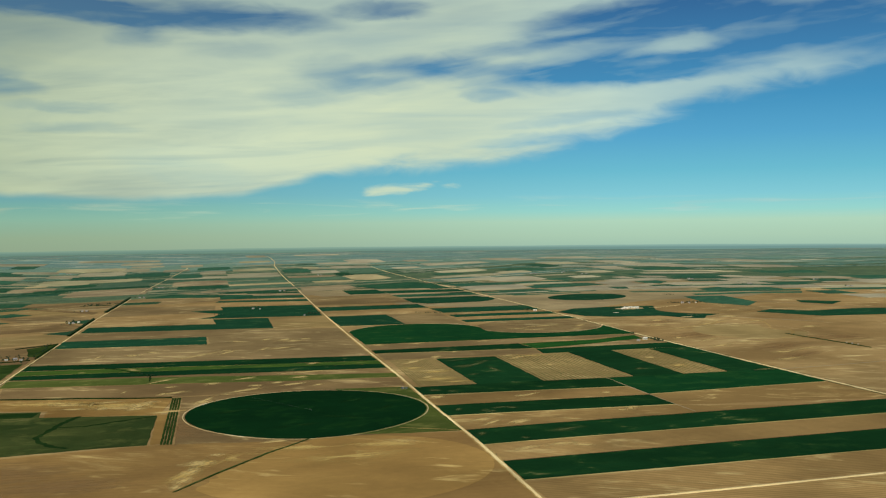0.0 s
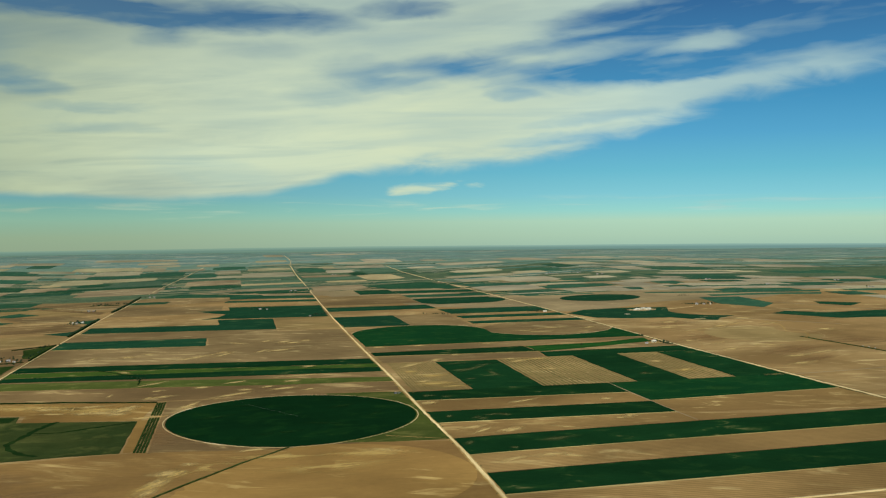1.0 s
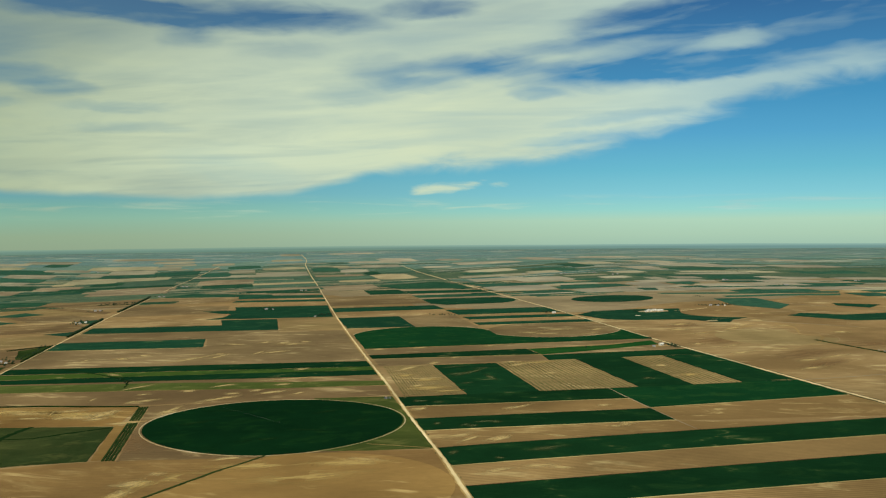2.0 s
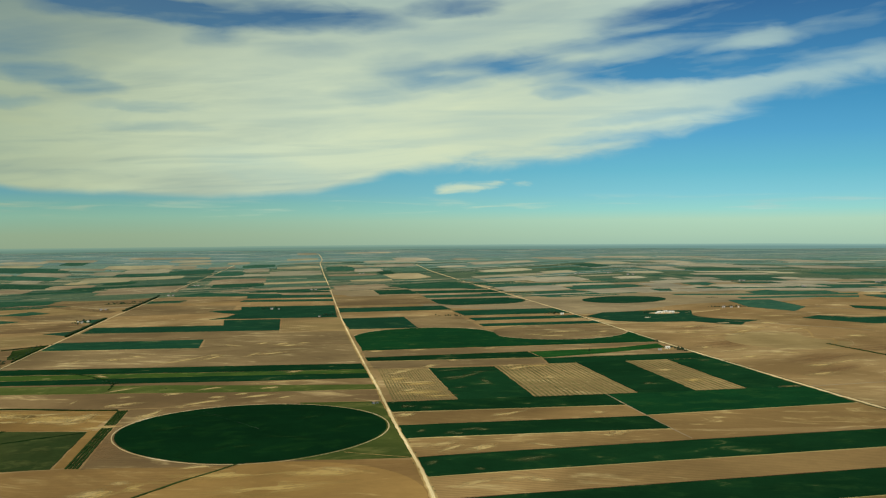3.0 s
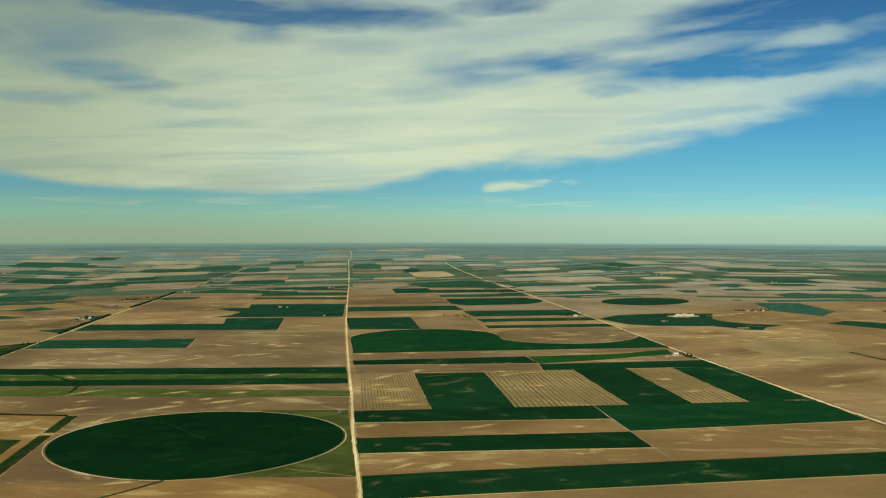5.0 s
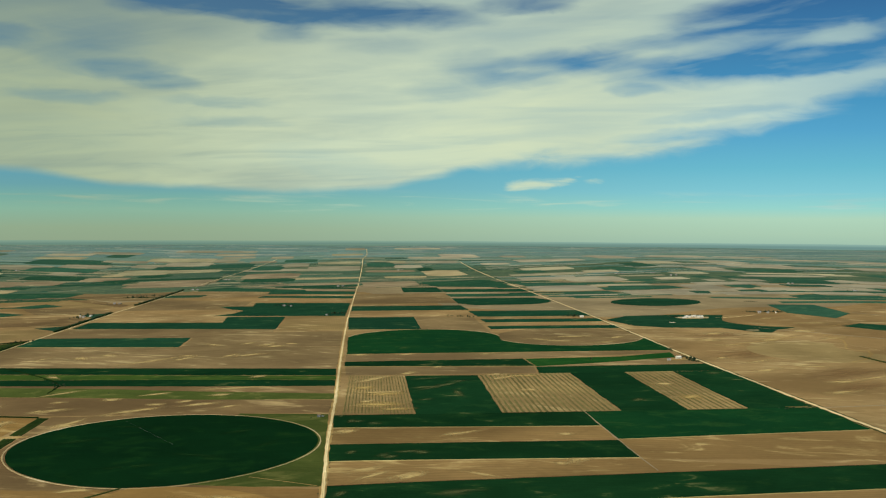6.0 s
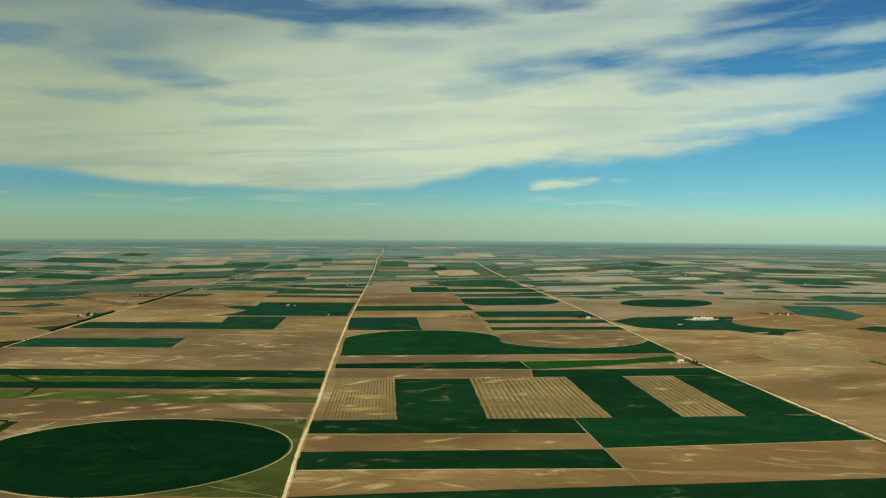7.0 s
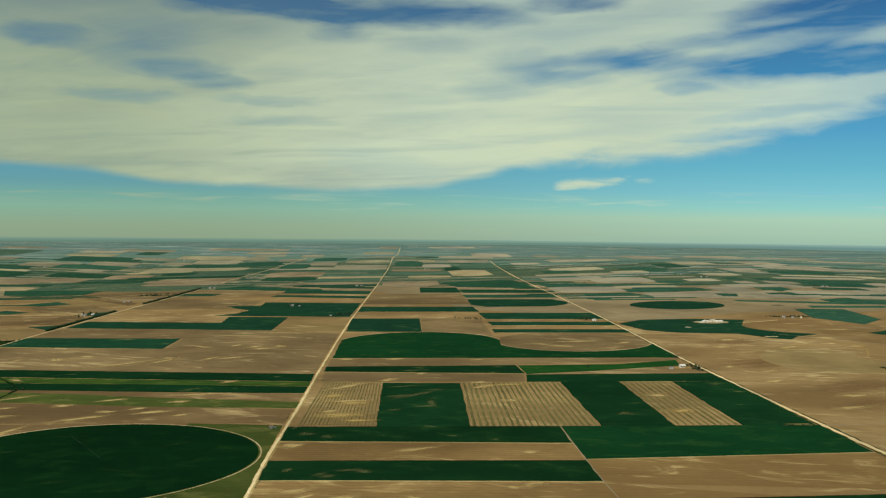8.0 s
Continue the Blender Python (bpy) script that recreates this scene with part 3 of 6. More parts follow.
def make_backdrop():
    """A glowing ring, painted with haze, as the last rise of the plain that closes the view all round."""
    m = bpy.data.materials.new("glowing_haze_backdrop")
    m.use_nodes = True
    nt = m.node_tree
    pos = nd(nt, "ShaderNodeNewGeometry").outputs["Position"]
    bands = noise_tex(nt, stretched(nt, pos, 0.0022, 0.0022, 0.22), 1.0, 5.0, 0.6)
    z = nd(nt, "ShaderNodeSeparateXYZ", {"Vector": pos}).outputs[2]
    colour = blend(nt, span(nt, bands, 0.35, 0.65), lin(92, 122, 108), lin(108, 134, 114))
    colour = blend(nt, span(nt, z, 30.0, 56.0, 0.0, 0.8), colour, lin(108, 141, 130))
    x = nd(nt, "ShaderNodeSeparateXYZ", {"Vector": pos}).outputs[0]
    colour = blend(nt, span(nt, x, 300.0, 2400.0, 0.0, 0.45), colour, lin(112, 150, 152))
    # sky-haze colour mixed in towards the top to soften the horizon
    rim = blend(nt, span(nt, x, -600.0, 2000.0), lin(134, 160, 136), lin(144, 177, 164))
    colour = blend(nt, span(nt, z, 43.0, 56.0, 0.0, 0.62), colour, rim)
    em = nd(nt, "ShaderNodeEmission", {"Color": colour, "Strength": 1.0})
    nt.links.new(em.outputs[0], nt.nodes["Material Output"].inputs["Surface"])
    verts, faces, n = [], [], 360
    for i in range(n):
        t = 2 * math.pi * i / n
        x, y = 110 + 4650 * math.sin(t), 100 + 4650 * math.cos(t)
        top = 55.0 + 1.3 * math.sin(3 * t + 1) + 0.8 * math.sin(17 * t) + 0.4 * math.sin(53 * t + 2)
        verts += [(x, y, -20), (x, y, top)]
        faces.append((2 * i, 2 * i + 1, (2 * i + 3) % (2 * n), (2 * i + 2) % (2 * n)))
    tagged(new("backdrop", mesh_of("backdrop", verts, faces, m, True)), "glowing backdrop painted as hazy blue-green plain at the horizon", "backdrop", kind="structure")


make_backdrop()


# ---- fields, roads and tracks that lie on the land ----
def quad(*corners):
    return list(corners)


def band(centre, width):
    """The outline of a strip of some width along a line."""
    near, far = [], []
    for i, (x, y) in enumerate(centre):
        (ax, ay), (bx, by) = centre[max(0, i - 1)], centre[min(len(centre) - 1, i + 1)]
        d = math.hypot(bx - ax, by - ay)
        w = width * (0.35 if i in (0, len(centre) - 1) else 0.5)
        near.append((x + (by - ay) / d * w, y - (bx - ax) / d * w))
        far.append((x - (by - ay) / d * w, y + (bx - ax) / d * w))
    return near + far[::-1]


def arc(cx, cy, rx, ry, a0, a1, n=40):
    return [(cx + rx * math.cos(radians(a0 + (a1 - a0) * i / n)), cy + ry * math.sin(radians(a0 + (a1 - a0) * i / n))) for i in range(n + 1)]


def edged(outline, step, jitter, rng):
    """The outline with points every few metres, pushed about a little as sown edges are."""
    out = []
    for (x0, y0), (x1, y1) in zip(outline, outline[1:] + outline[:1]):
        d = math.hypot(x1 - x0, y1 - y0)
        n = max(1, int(d / step))
        for i in range(n):
            f = i / n
            j = 0.0 if i == 0 else jitter
            out.append((x0 + (x1 - x0) * f + rng.uniform(-j, j), y0 + (y1 - y0) * f + rng.uniform(-j, j)))
    return out


def slab(outline, height, step=9.0, jitter=0.5, seed=1):
    """A bmesh that drapes the outline over the land at a height, with a sloping skirt. Origin: the outline's middle."""
    rng = random.Random(seed)
    pts = edged(outline, step, jitter, rng)
    cx, cy = sum(p[0] for p in pts) / len(pts), sum(p[1] for p in pts) / len(pts)
    cz = rise(cx, cy)
    bm = bmesh.new()
    top = [bm.verts.new((x - cx, y - cy, rise(x, y) + height - cz)) for x, y in pts]
    low = []
    for x, y in pts:
        d = math.hypot(x - cx, y - cy) or 1.0
        ox, oy = (x - cx) / d * height * 0.4, (y - cy) / d * height * 0.4
        low.append(bm.verts.new((x + ox - cx, y + oy - cy, rise(x + ox, y + oy) - 0.3 - cz)))
    face = bm.faces.new(top)
    n = len(pts)
    for i in range(n):
        bm.faces.new((top[i], low[i], low[(i + 1) % n], top[(i + 1) % n]))
    bmesh.ops.recalc_face_normals(bm, faces=bm.faces)
    bmesh.ops.triangulate(bm, faces=[face])
    for axis in (0, 1):
        lo, hi = min(v.co[axis] for v in top), max(v.co[axis] for v in top)
        for k in range(1, int((hi - lo) / 34) + 1):
            at = Vector((0, 0, 0))
            at[axis] = lo + k * (hi - lo) / (int((hi - lo) / 34) + 1)
            bmesh.ops.bisect_plane(bm, geom=bm.verts[:] + bm.edges[:] + bm.faces[:], plane_co=at, plane_no=(1 - axis, axis, 0))
    bm.normal_update()
    for q in bm.faces:
        if q.normal.z > 0.97:
            for v in q.verts:
                v.co.z = rise(v.co.x + cx, v.co.y + cy) + height - cz
    return bm, (cx, cy, cz)


def part(name, bm, mat, parent=None, label="", at=(0, 0, 0)):
    me = bpy.data.meshes.new(name)
    bm.to_mesh(me)
    bm.free()
    me.materials.append(mat)
    ob = new(name, me)
    ob.parent = parent
    ob.location = at
    if label:
        ob["label"] = label
    return ob


SEED = [10]
LAID = []


def field(name, outline, height, mat, label, category="field", group="", jitter=0.5, step=9.0):
    SEED[0] += 1
    bm, at = slab(outline, height, step, jitter, SEED[0])
    ob = tagged(part(name, bm, mat, None, "", at), label, category, group)
    LAID.append((outline, ob, height))
    return ob


def inside(outline, x, y):
    odd = False
    for (x0, y0), (x1, y1) in zip(outline, outline[1:] + outline[:1]):
        if (y0 > y) != (y1 > y) and x < x0 + (x1 - x0) * (y - y0) / (y1 - y0):
            odd = not odd
    return odd


def spot(x, y, rx, ry, turn, mat, label="pale wind-scoured streak on bare tan land"):
    """A worn patch on whichever field lies at the place, draped a finger above it."""
    owner, h = None, 0.0
    for outline, ob, height in LAID:
        if inside(outline, x, y) and height >= h:
            owner, h = ob, height
    if (owner is not None and owner.name.startswith("crop")) != (mat in (THIN, FAINT)):
        return None
    c, s = math.cos(radians(turn)), math.sin(radians(turn))
    verts = []
    for j in range(4):
        for i in range(16):
            a, r = 2 * math.pi * i / 16, (0.02, 0.4, 0.75, 1.1)[j]
            u, v = r * math.cos(a), r * math.sin(a)
            px, py = x + c * u * rx - s * v * ry, y + s * u * rx + c * v * ry
            verts.append((u, v, rise(px, py) + h + 0.05 - rise(x, y)))
    faces = [(j * 16 + i, j * 16 + (i + 1) % 16, j * 16 + 16 + (i + 1) % 16, j * 16 + 16 + i) for j in range(3) for i in range(16)]
    ob = new("bare_spot", mesh_of("bare_spot", verts, faces, mat, True))
    ob.matrix_basis = pose(x, y, rise(x, y), 0, 0, turn) @ Matrix.Diagonal((rx, ry, 1, 1))
    if owner:
        ob.parent = owner
        ob.location = Vector((x, y, rise(x, y))) - owner.location
    else:
        tagged(ob, label, "bare patch", "scoured streaks")
    return ob


def ribbon(centre, width, height, step=12.0, wobble=0.25, seed=1, crown=0.12, narrow=1.0):
    """A draped strip along a line of points: shoulders, two lanes and a crown."""
    rng = random.Random(seed)
    pts = []
    for (x0, y0), (x1, y1) in zip(centre, centre[1:]):
        n = max(1, int(math.hypot(x1 - x0, y1 - y0) / step))
        pts += [(x0 + (x1 - x0) * i / n, y0 + (y1 - y0) * i / n) for i in range(n)]
    pts.append(centre[-1])
    verts, faces = [], []
    across = (-0.62, -0.5, -0.25, 0.0, 0.25, 0.5, 0.62)
    lift = (-0.25, height, height + crown * 0.7, height + crown, height + crown * 0.7, height, -0.25)
    for i, (x, y) in enumerate(pts):
        a, b = pts[max(0, i - 1)], pts[min(len(pts) - 1, i + 1)]
        d = math.hypot(b[0] - a[0], b[1] - a[1])
        nx, ny = (b[1] - a[1]) / d, -(b[0] - a[0]) / d
        slim = 1.0 + (narrow - 1.0) * min(1.0, max(0.0, (y - 800) / 1100))
        wl, wr = slim * width * (1 + rng.uniform(-wobble, wobble) * 0.5), slim * width * (1 + rng.uniform(-wobble, wobble) * 0.5)
        for o, h in zip(across, lift):
            w = wl if o < 0 else wr
            px, py = x + nx * o * w, y + ny * o * w
            verts.append((px, py, rise(px, py) + h + 2.1 * min(1.0, max(0.0, (py - 2300) / 150))))
    k = len(across)
    for i in range(len(pts) - 1):
        for j in range(k - 1):
            q = i * k + j
            faces.append((q, q + 1, q + k + 1, q + k))
    return verts, faces


LEFT = [(300, -180), (900, -176), (1300, -169), (1700, -163), (2250, -144), (2700, -114.5), (3020, -89), (3440, -48)]
MID = [(-200, 150), (480, 159), (620, 164), (740, 164), (880, 167), (1080, 169), (1260, 171.5), (1500, 176), (1830, 185), (2290, 198.5), (2715, 209), (3023, 216), (3330, 222), (3400, 226), (3560, 239), (3730, 243), (4170, 249)]
RIGHT = [(200, 545), (690, 507), (780, 502), (870, 499), (970, 496), (1120, 493), (1260, 493.5), (1500, 494), (1930, 490), (2210, 487), (2490, 489), (2710, 495), (3150, 504)]


def at_y(line, y):
    return float(np.interp(y, [p[0] for p in line], [p[1] for p in line]))


def road(number, line, width, narrow, label, shoulder):
    pts = [(x, y) for y, x in line]
    v, f = ribbon(pts, width, 0.3, 5.0, 0.95, number, 0.12, narrow)
    ob = tagged(new("road_%d" % number, mesh_of("road", v, f, DIRT, True)), label, "road", kind="structure")
    v, f = ribbon([p for p in pts if p[1] < 1550], width * 1.95, 0.17, 6.0, 0.55, number + 40, 0.02, narrow)
    verge = new("road_verge", mesh_of("road_verge", v, f, shoulder, True))
    verge.parent = ob
    for side in (-1, 1):
        v, f = ribbon([(x + side * width * 0.22 * narrow, y) for x, y in pts], width * 0.3, 0.40, 9.0, 0.9, number + 7 * side, 0.02, narrow)
        rut = new("wheel_track", mesh_of("wheel_track", v, f, RUT, True))
        rut.parent = ob
    return ob


road(1, LEFT, 1.45, 0.6, "straight pale dirt section road between fields", WEEDS)
road(2, MID, 1.9, 0.82, "long straight pale dirt road running to the horizon", VERGE)
road(3, RIGHT, 3.0, 0.5, "straight pale dirt section road past farmsteads", WEEDS)


def track(pts, width, label, mat=DIRT, height=0.4):
    SEED[0] += 1
    v, f = ribbon(pts, width, height, 8.0, 0.5, SEED[0], 0.05)
    return tagged(new("farm_track", mesh_of("farm_track", v, f, mat, True)), label, "track", kind="structure")


# bare and stubble fields
BARE = "bare fields"
field("fallow_field", quad((-176, 420), (157, 420), (162.4, 642.5), (112.7, 658.4), (-30.5, 658.2), (-118, 640), (-176, 648)), 0.12, RUDDY_FALLOW, "ruddy brown bare field with pale scoured streaks beside the road", "field", BARE)
field("fallow_field", quad((-19.5, 655), (108, 657), (104, 841), (-18, 838)), 0.1, UMBER, "dull ruddy bare ground round the irrigated circle", "field", BARE)
field("fallow_field", quad((-168, 934), (166, 884), (163, 838), (-20, 842), (-160, 872)), 0.12, UMBER, "dull brown turned field with pale streaks", "field", BARE)
field("fallow_field", quad((-172, 984), (166, 946), (166, 914), (-172, 978)), 0.12, UMBER, "narrow brown bare strip between green strips", "field", BARE)
field("fallow_field", quad((-167.5, 1242), (168, 1196), (166, 1042), (-172, 1090)), 0.12, HAZED_FALLOW, "wide tan fallow field with curving pale streaks", "field", BARE)
field("fallow_field", quad((-160, 1436), (88, 1380), (90, 1350), (170, 1345), (168, 1200), (6, 1216), (4, 1306), (-167.5, 1330)), 0.1, HAZED_FALLOW, "tan fallow field round a green strip", "field", BARE)
field("fallow_field", quad((95, 1544), (174, 1538), (171, 1352), (92, 1384)), 0.12, STRAW, "straw-coloured ruled stubble field", "field", BARE)
field("fallow_field", quad((166.4, 783), (334.6, 775), (334.8, 738), (165.6, 741)), 0.12, FALLOW, "tan fallow strip between dark green strips", "field", BARE)
field("fallow_field", quad((165.7, 697), (333, 690), (420, 664), (165.7, 649)), 0.12, FALLOW, "tan fallow strip with a pale scoured streak", "field", BARE)
field("fallow_field", quad((165.2, 601), (462, 618), (450, 577), (163.4, 557)), 0.12, DRILLED, "tan ruled fallow strip between green strips", "field", BARE)
field("fallow_field", quad((161.9, 508), (450, 530), (450, 488), (200, 467), (162, 466)), 0.12, DRILLED, "tan field with drilled rows", "field", BARE)
field("fallow_field", quad((162, 458), (460, 482), (470, 330), (158, 330)), 0.12, DRILLED, "brown ploughed field beside a farm track", "field", BARE)
field("fallow_field", quad((335.4, 738), (500, 749), (503, 672), (335.6, 690)), 0.12, FALLOW, "smooth tan fallow block beside the road", "field", BARE)
field("fallow_field", quad((174, 1052), (338, 1032), (334, 996), (174, 1002)), 0.12, HAZED_FALLOW, "tan fallow strip above ruled stubble", "field", BARE)
field("fallow_field", quad((174, 1134), (493, 1119), (486, 1106), (340, 1086), (174, 1086)), 0.12, HAZED_FALLOW, "tan fallow strip below the green pivot", "field", BARE)
field("fallow_field", quad((345, 1070), (482, 1096), (490, 1036), (342, 1030)), 0.1, HAZED_FALLOW, "tan strip beside a farmstead", "field", BARE)
field("fallow_circle", arc(416, 1250, 79, 81, 0, 355, 60), 0.14, HAZED_FALLOW, "round tan fallow pivot with pale swirls", "field", BARE)
field("fallow_circle", arc(714, 1362, 76, 72, 0, 355, 60), 0.14, GROUND, "round brown fallow pivot beside a green field", "field", BARE)
field("fallow_field", quad((178, 1345), (262, 1345), (265, 1500), (340, 1480), (338, 1290), (300, 1345)), 0.08, HAZED_FALLOW, "tan corner beside the green square", "field", BARE)
field("fallow_field", quad((186, 1960), (345, 1930), (342, 1710), (186, 1745)), 0.1, HAZED_FALLOW, "tan open field beside the road", "field", BARE)
field("fallow_circle", arc(722, 1112, 64, 62, 0, 355, 60), 0.12, GROUND, "round fallow field with a pale rim", "field", BARE, 1.0)
field("fallow_field", quad((-396, 1939), (-312, 1835), (-217, 1800), (-178, 1822), (-170, 1850), (-262, 1963), (-361, 2019)), 0.1, STRAW, "yellow-tan rounded stubble field", "field", BARE, 1.5)
field("fallow_field", quad((-335, 1812), (-230, 1800), (-172, 1700), (-181, 1660), (-273, 1678)), 0.12, HAZED_FALLOW, "pale stubble field by the road", "field", BARE, 1.5)
field("fallow_field", quad((-342, 2101), (-368, 2250), (-333, 2345), (-203, 2255), (-161, 2200), (-150, 2085), (-172, 1951), (-233, 1961)), 0.34, HAZED_FALLOW, "pale tan rounded field beside the shelterbelt", "field", BARE, 1.5)
field("fallow_field", quad((-392, 2136), (-302, 2060), (-176, 1842), (-180, 1798), (-309, 2004)), 0.16, UMBER, "dull purple-brown ploughed strip", "field", BARE, 1.5)
field("fallow_field", quad((-330, 1640), (-205, 1625), (-172, 1560), (-176, 1490), (-300, 1480)), 0.1, UMBER, "brown bare field by the road", "field", BARE)
field("fallow_field", quad((-300, 1430), (-205, 1445), (-174, 1390), (-172, 1320), (-290, 1280)), 0.1, STRAW, "golden stubble field by the road", "field", BARE)
field("fallow_field", quad((-150, 2190), (60, 2080), (25, 1985), (-155, 1960)), 0.1, HAZED_FALLOW, "pale tan fallow field", "field", BARE)
field("fallow_field", quad((-152, 1960), (20, 1850), (15, 1700), (-160, 1720)), 0.1, HAZED_FALLOW, "open tan fallow field by the shelterbelt", "field", BARE)
field("stubble_field", quad((-160, 868), (-25, 834), (-32, 763), (-113, 777), (-114, 803), (-160, 818)), 0.16, GOLD, "golden stubble parcel with pale patches", "field", BARE)
field("fallow_field", quad((-34, 762), (-26, 764), (-27, 662), (-34, 660)), 0.16, GOLD, "golden grassy headland strip", "field", BARE)

# ruled stubble blocks with weedy rows
RULED = "ruled stubble blocks"


def ruled(outline, count, width, label):
    """A stubble block whose weedy rows run away along y, each a low ridge of its own."""
    (xa, ya), (xb, yb), (xc, yc), (xd, yd) = outline
    ob = field("stubble_field", outline, 0.16, STRAW, label, "field", RULED)
    LAID[-1] = (outline, ob, 0.42)
    cx, cy, cz = ob.location
    rng = random.Random(count)
    for i in range(count):
        f = (i + 0.5) / count
        top = (xa + (xb - xa) * f, ya + (yb - ya) * f - 2.0)
        low = (xd + (xc - xd) * f, yd + (yc - yd) * f + 2.0)
        v, faces = ribbon([low, top], width * rng.uniform(0.65, 1.2), 0.24, 9.0, 0.8, i + count, 0.14)
        row = new("weedy_row", mesh_of("weedy_row", [(x - cx, y - cy, z - cz) for x, y, z in v], faces, OLIVE, True))
        row.parent = ob
    return ob


ruled(quad((177, 1000), (222, 993), (220, 827), (172, 832)), 20, 0.7, "brown stubble block ruled with fine weedy rows and cream scours")
ruled(quad((284, 990), (361, 992), (360, 824), (280, 823)), 20, 1.5, "straw-coloured stubble block ruled with olive rows")
ruled(quad((409, 990), (449, 988), (449, 824), (408, 824)), 9, 1.6, "straw-coloured stubble block inside green crop")

# crops
def margins(ob, outline):
    """A dry grassy line along a strip's near edge and a dark painted shadow line along its far edge."""
    (xa, ya), (xb, yb), (xc, yc), (xd, yd) = outline
    for name, ends, wide, mat, lift in (("grass_margin", ((xd, yd - 0.6), (xc, yc - 0.6)), 0.7, MARGIN, 0.2), ("furrow", ((xa, ya + 0.8), (xb, yb + 0.8)), 1.1, EDGE_SHADE, 0.2)):
        SEED[0] += 1
        v, faces = ribbon(list(ends), wide, lift, 7.0, 0.9, SEED[0], 0.03)
        cx, cy, cz = ob.location
        line = new(name, mesh_of(name, [(x - cx, y - cy, z - cz) for x, y, z in v], faces, mat, True))
        line.parent = ob


STRIPS, PIVOTS, BLOCKS = "dark green crop strips", "round irrigated fields", "green crop blocks"
HGT = 0.35
strip_label = "long dark green strip of young wheat"
field("crop_strip", quad((167, 826), (334.5, 823.4), (334.4, 778), (166.4, 787)), HGT, NEAR_WHEAT, strip_label + " with thin patches", "field", STRIPS)
field("crop_strip", quad((165.6, 738), (334.6, 735), (335, 693), (165.7, 699)), HGT, NEAR_WHEAT, strip_label + " with bare spots", "field", STRIPS)
field("crop_strip", quad((165.7, 647), (500, 668), (492, 624), (165.2, 602)), HGT, NEAR_WHEAT, strip_label + " reaching the next road", "field", STRIPS)
field("crop_strip", quad((163.4, 555), (460, 578), (450, 530), (161.9, 512)), HGT, NEAR_WHEAT, strip_label + " beside a drilled field", "field", STRIPS)
field("crop_field", quad((335.2, 823.4), (498, 823.4), (499, 752), (335.4, 739)), HGT, ALFALFA, "rich green irrigated block beside the road", "field", BLOCKS)
field("crop_field", quad((223, 992), (283, 988), (279, 824.6), (221, 825.4)), HGT, WHEAT, "dark green square of wheat with pale thin patches", "field", BLOCKS)
field("crop_field", quad((362, 992), (408, 991), (407, 823.8), (361, 823.8)), HGT, WHEAT, "dark green block between stubble blocks", "field", BLOCKS)
field("crop_field", quad((450, 989), (496, 990), (496, 823.8), (450, 823.8)), HGT, WHEAT, "dark green block along the dirt road", "field", BLOCKS)
field("crop_strip", quad((340, 1029), (492, 1030), (495, 991), (336, 993)), HGT, WHEAT, strip_label + " joining the blocks", "field", STRIPS)
field("crop_strip", quad((173, 1082), (337, 1082), (340, 1036), (173, 1054)), HGT, WHEAT, strip_label + " above stubble", "field", STRIPS)
field("crop_strip", quad((339, 1080), (430, 1084), (484, 1106), (480, 1075), (400, 1048), (341, 1034)), HGT, CLOVER, "brighter green wedge-shaped strip by a farmstead", "field", STRIPS)
tan_arc = arc(416, 1252, 82, 84, -20, -160, 40)
field("crop_circle", quad((175, 1138), (493, 1123)) + tan_arc + arc(258, 1259, 83, 86, -12, 170, 50), HGT, ALFALFA, "large dark green pivot field with a curved far edge", "field", PIVOTS)
field("crop_field", quad((176, 1514), (263, 1502), (262, 1348), (177, 1360)), HGT, HAZED_WHEAT, "dark green square field beside the road", "field", BLOCKS)
field("crop_strip", quad((183, 1696), (343, 1664), (346, 1586), (181, 1614)), HGT, HAZED_WHEAT, strip_label, "field", STRIPS)
field("crop_strip", quad((343, 1568), (492, 1546), (493, 1465), (347, 1484)), HGT, HAZED_WHEAT, strip_label, "field", STRIPS)
field("crop_strip", quad((345, 1449), (494, 1431), (494, 1393), (347, 1409)), HGT, HAZED_WHEAT, strip_label, "field", STRIPS)
field("crop_strip", quad((343, 1367), (494, 1350), (494, 1318), (343, 1333)), HGT, HAZED_WHEAT, strip_label, "field", STRIPS)
field("crop_field", quad((344, 1800), (474, 1772)) + arc(430, 1715, 58, 64, 35, -75, 24) + quad((363, 1662), (343, 1700)), HGT, HAZED_WHEAT, "dark green field with a rounded end", "field", PIVOTS)
field("crop_field", quad((277, 2104), (343, 2080), (345, 1950), (275, 1972)), HGT, HAZED_WHEAT, "small dark green square field", "field", BLOCKS)
field("crop_field", quad((332, 2375), (470, 2260), (484, 2010), (346, 2096), (326, 2200)), HGT, HAZED_GREEN, "broad green field along the road", "field", BLOCKS)
field("crop_strip", quad((345, 2026), (487, 1970), (487, 1905), (347, 1944)), HGT, HAZED_WHEAT, strip_label, "field", STRIPS)
field("crop_strip", quad((343, 1900), (488, 1858), (488, 1804), (345, 1836)), HGT, HAZED_GREEN, strip_label, "field", STRIPS)
field("crop_circle", arc(633, 1642, 66, 64, 0, 355, 60), HGT, HAZED_WHEAT, "round dark green pivot field on tan ground", "field", PIVOTS)
field("crop_field", quad((499, 1410), (536, 1452), (600, 1454), (660, 1436), (645, 1398)) + arc(714, 1362, 78, 74, 160, 232, 20) + quad((690, 1288), (662, 1271), (645, 1246), (631, 1257), (606, 1300), (545, 1314), (515, 1340)),
      HGT, HAZED_WHEAT, "dark green field bitten by a round fallow field", "field", BLOCKS)
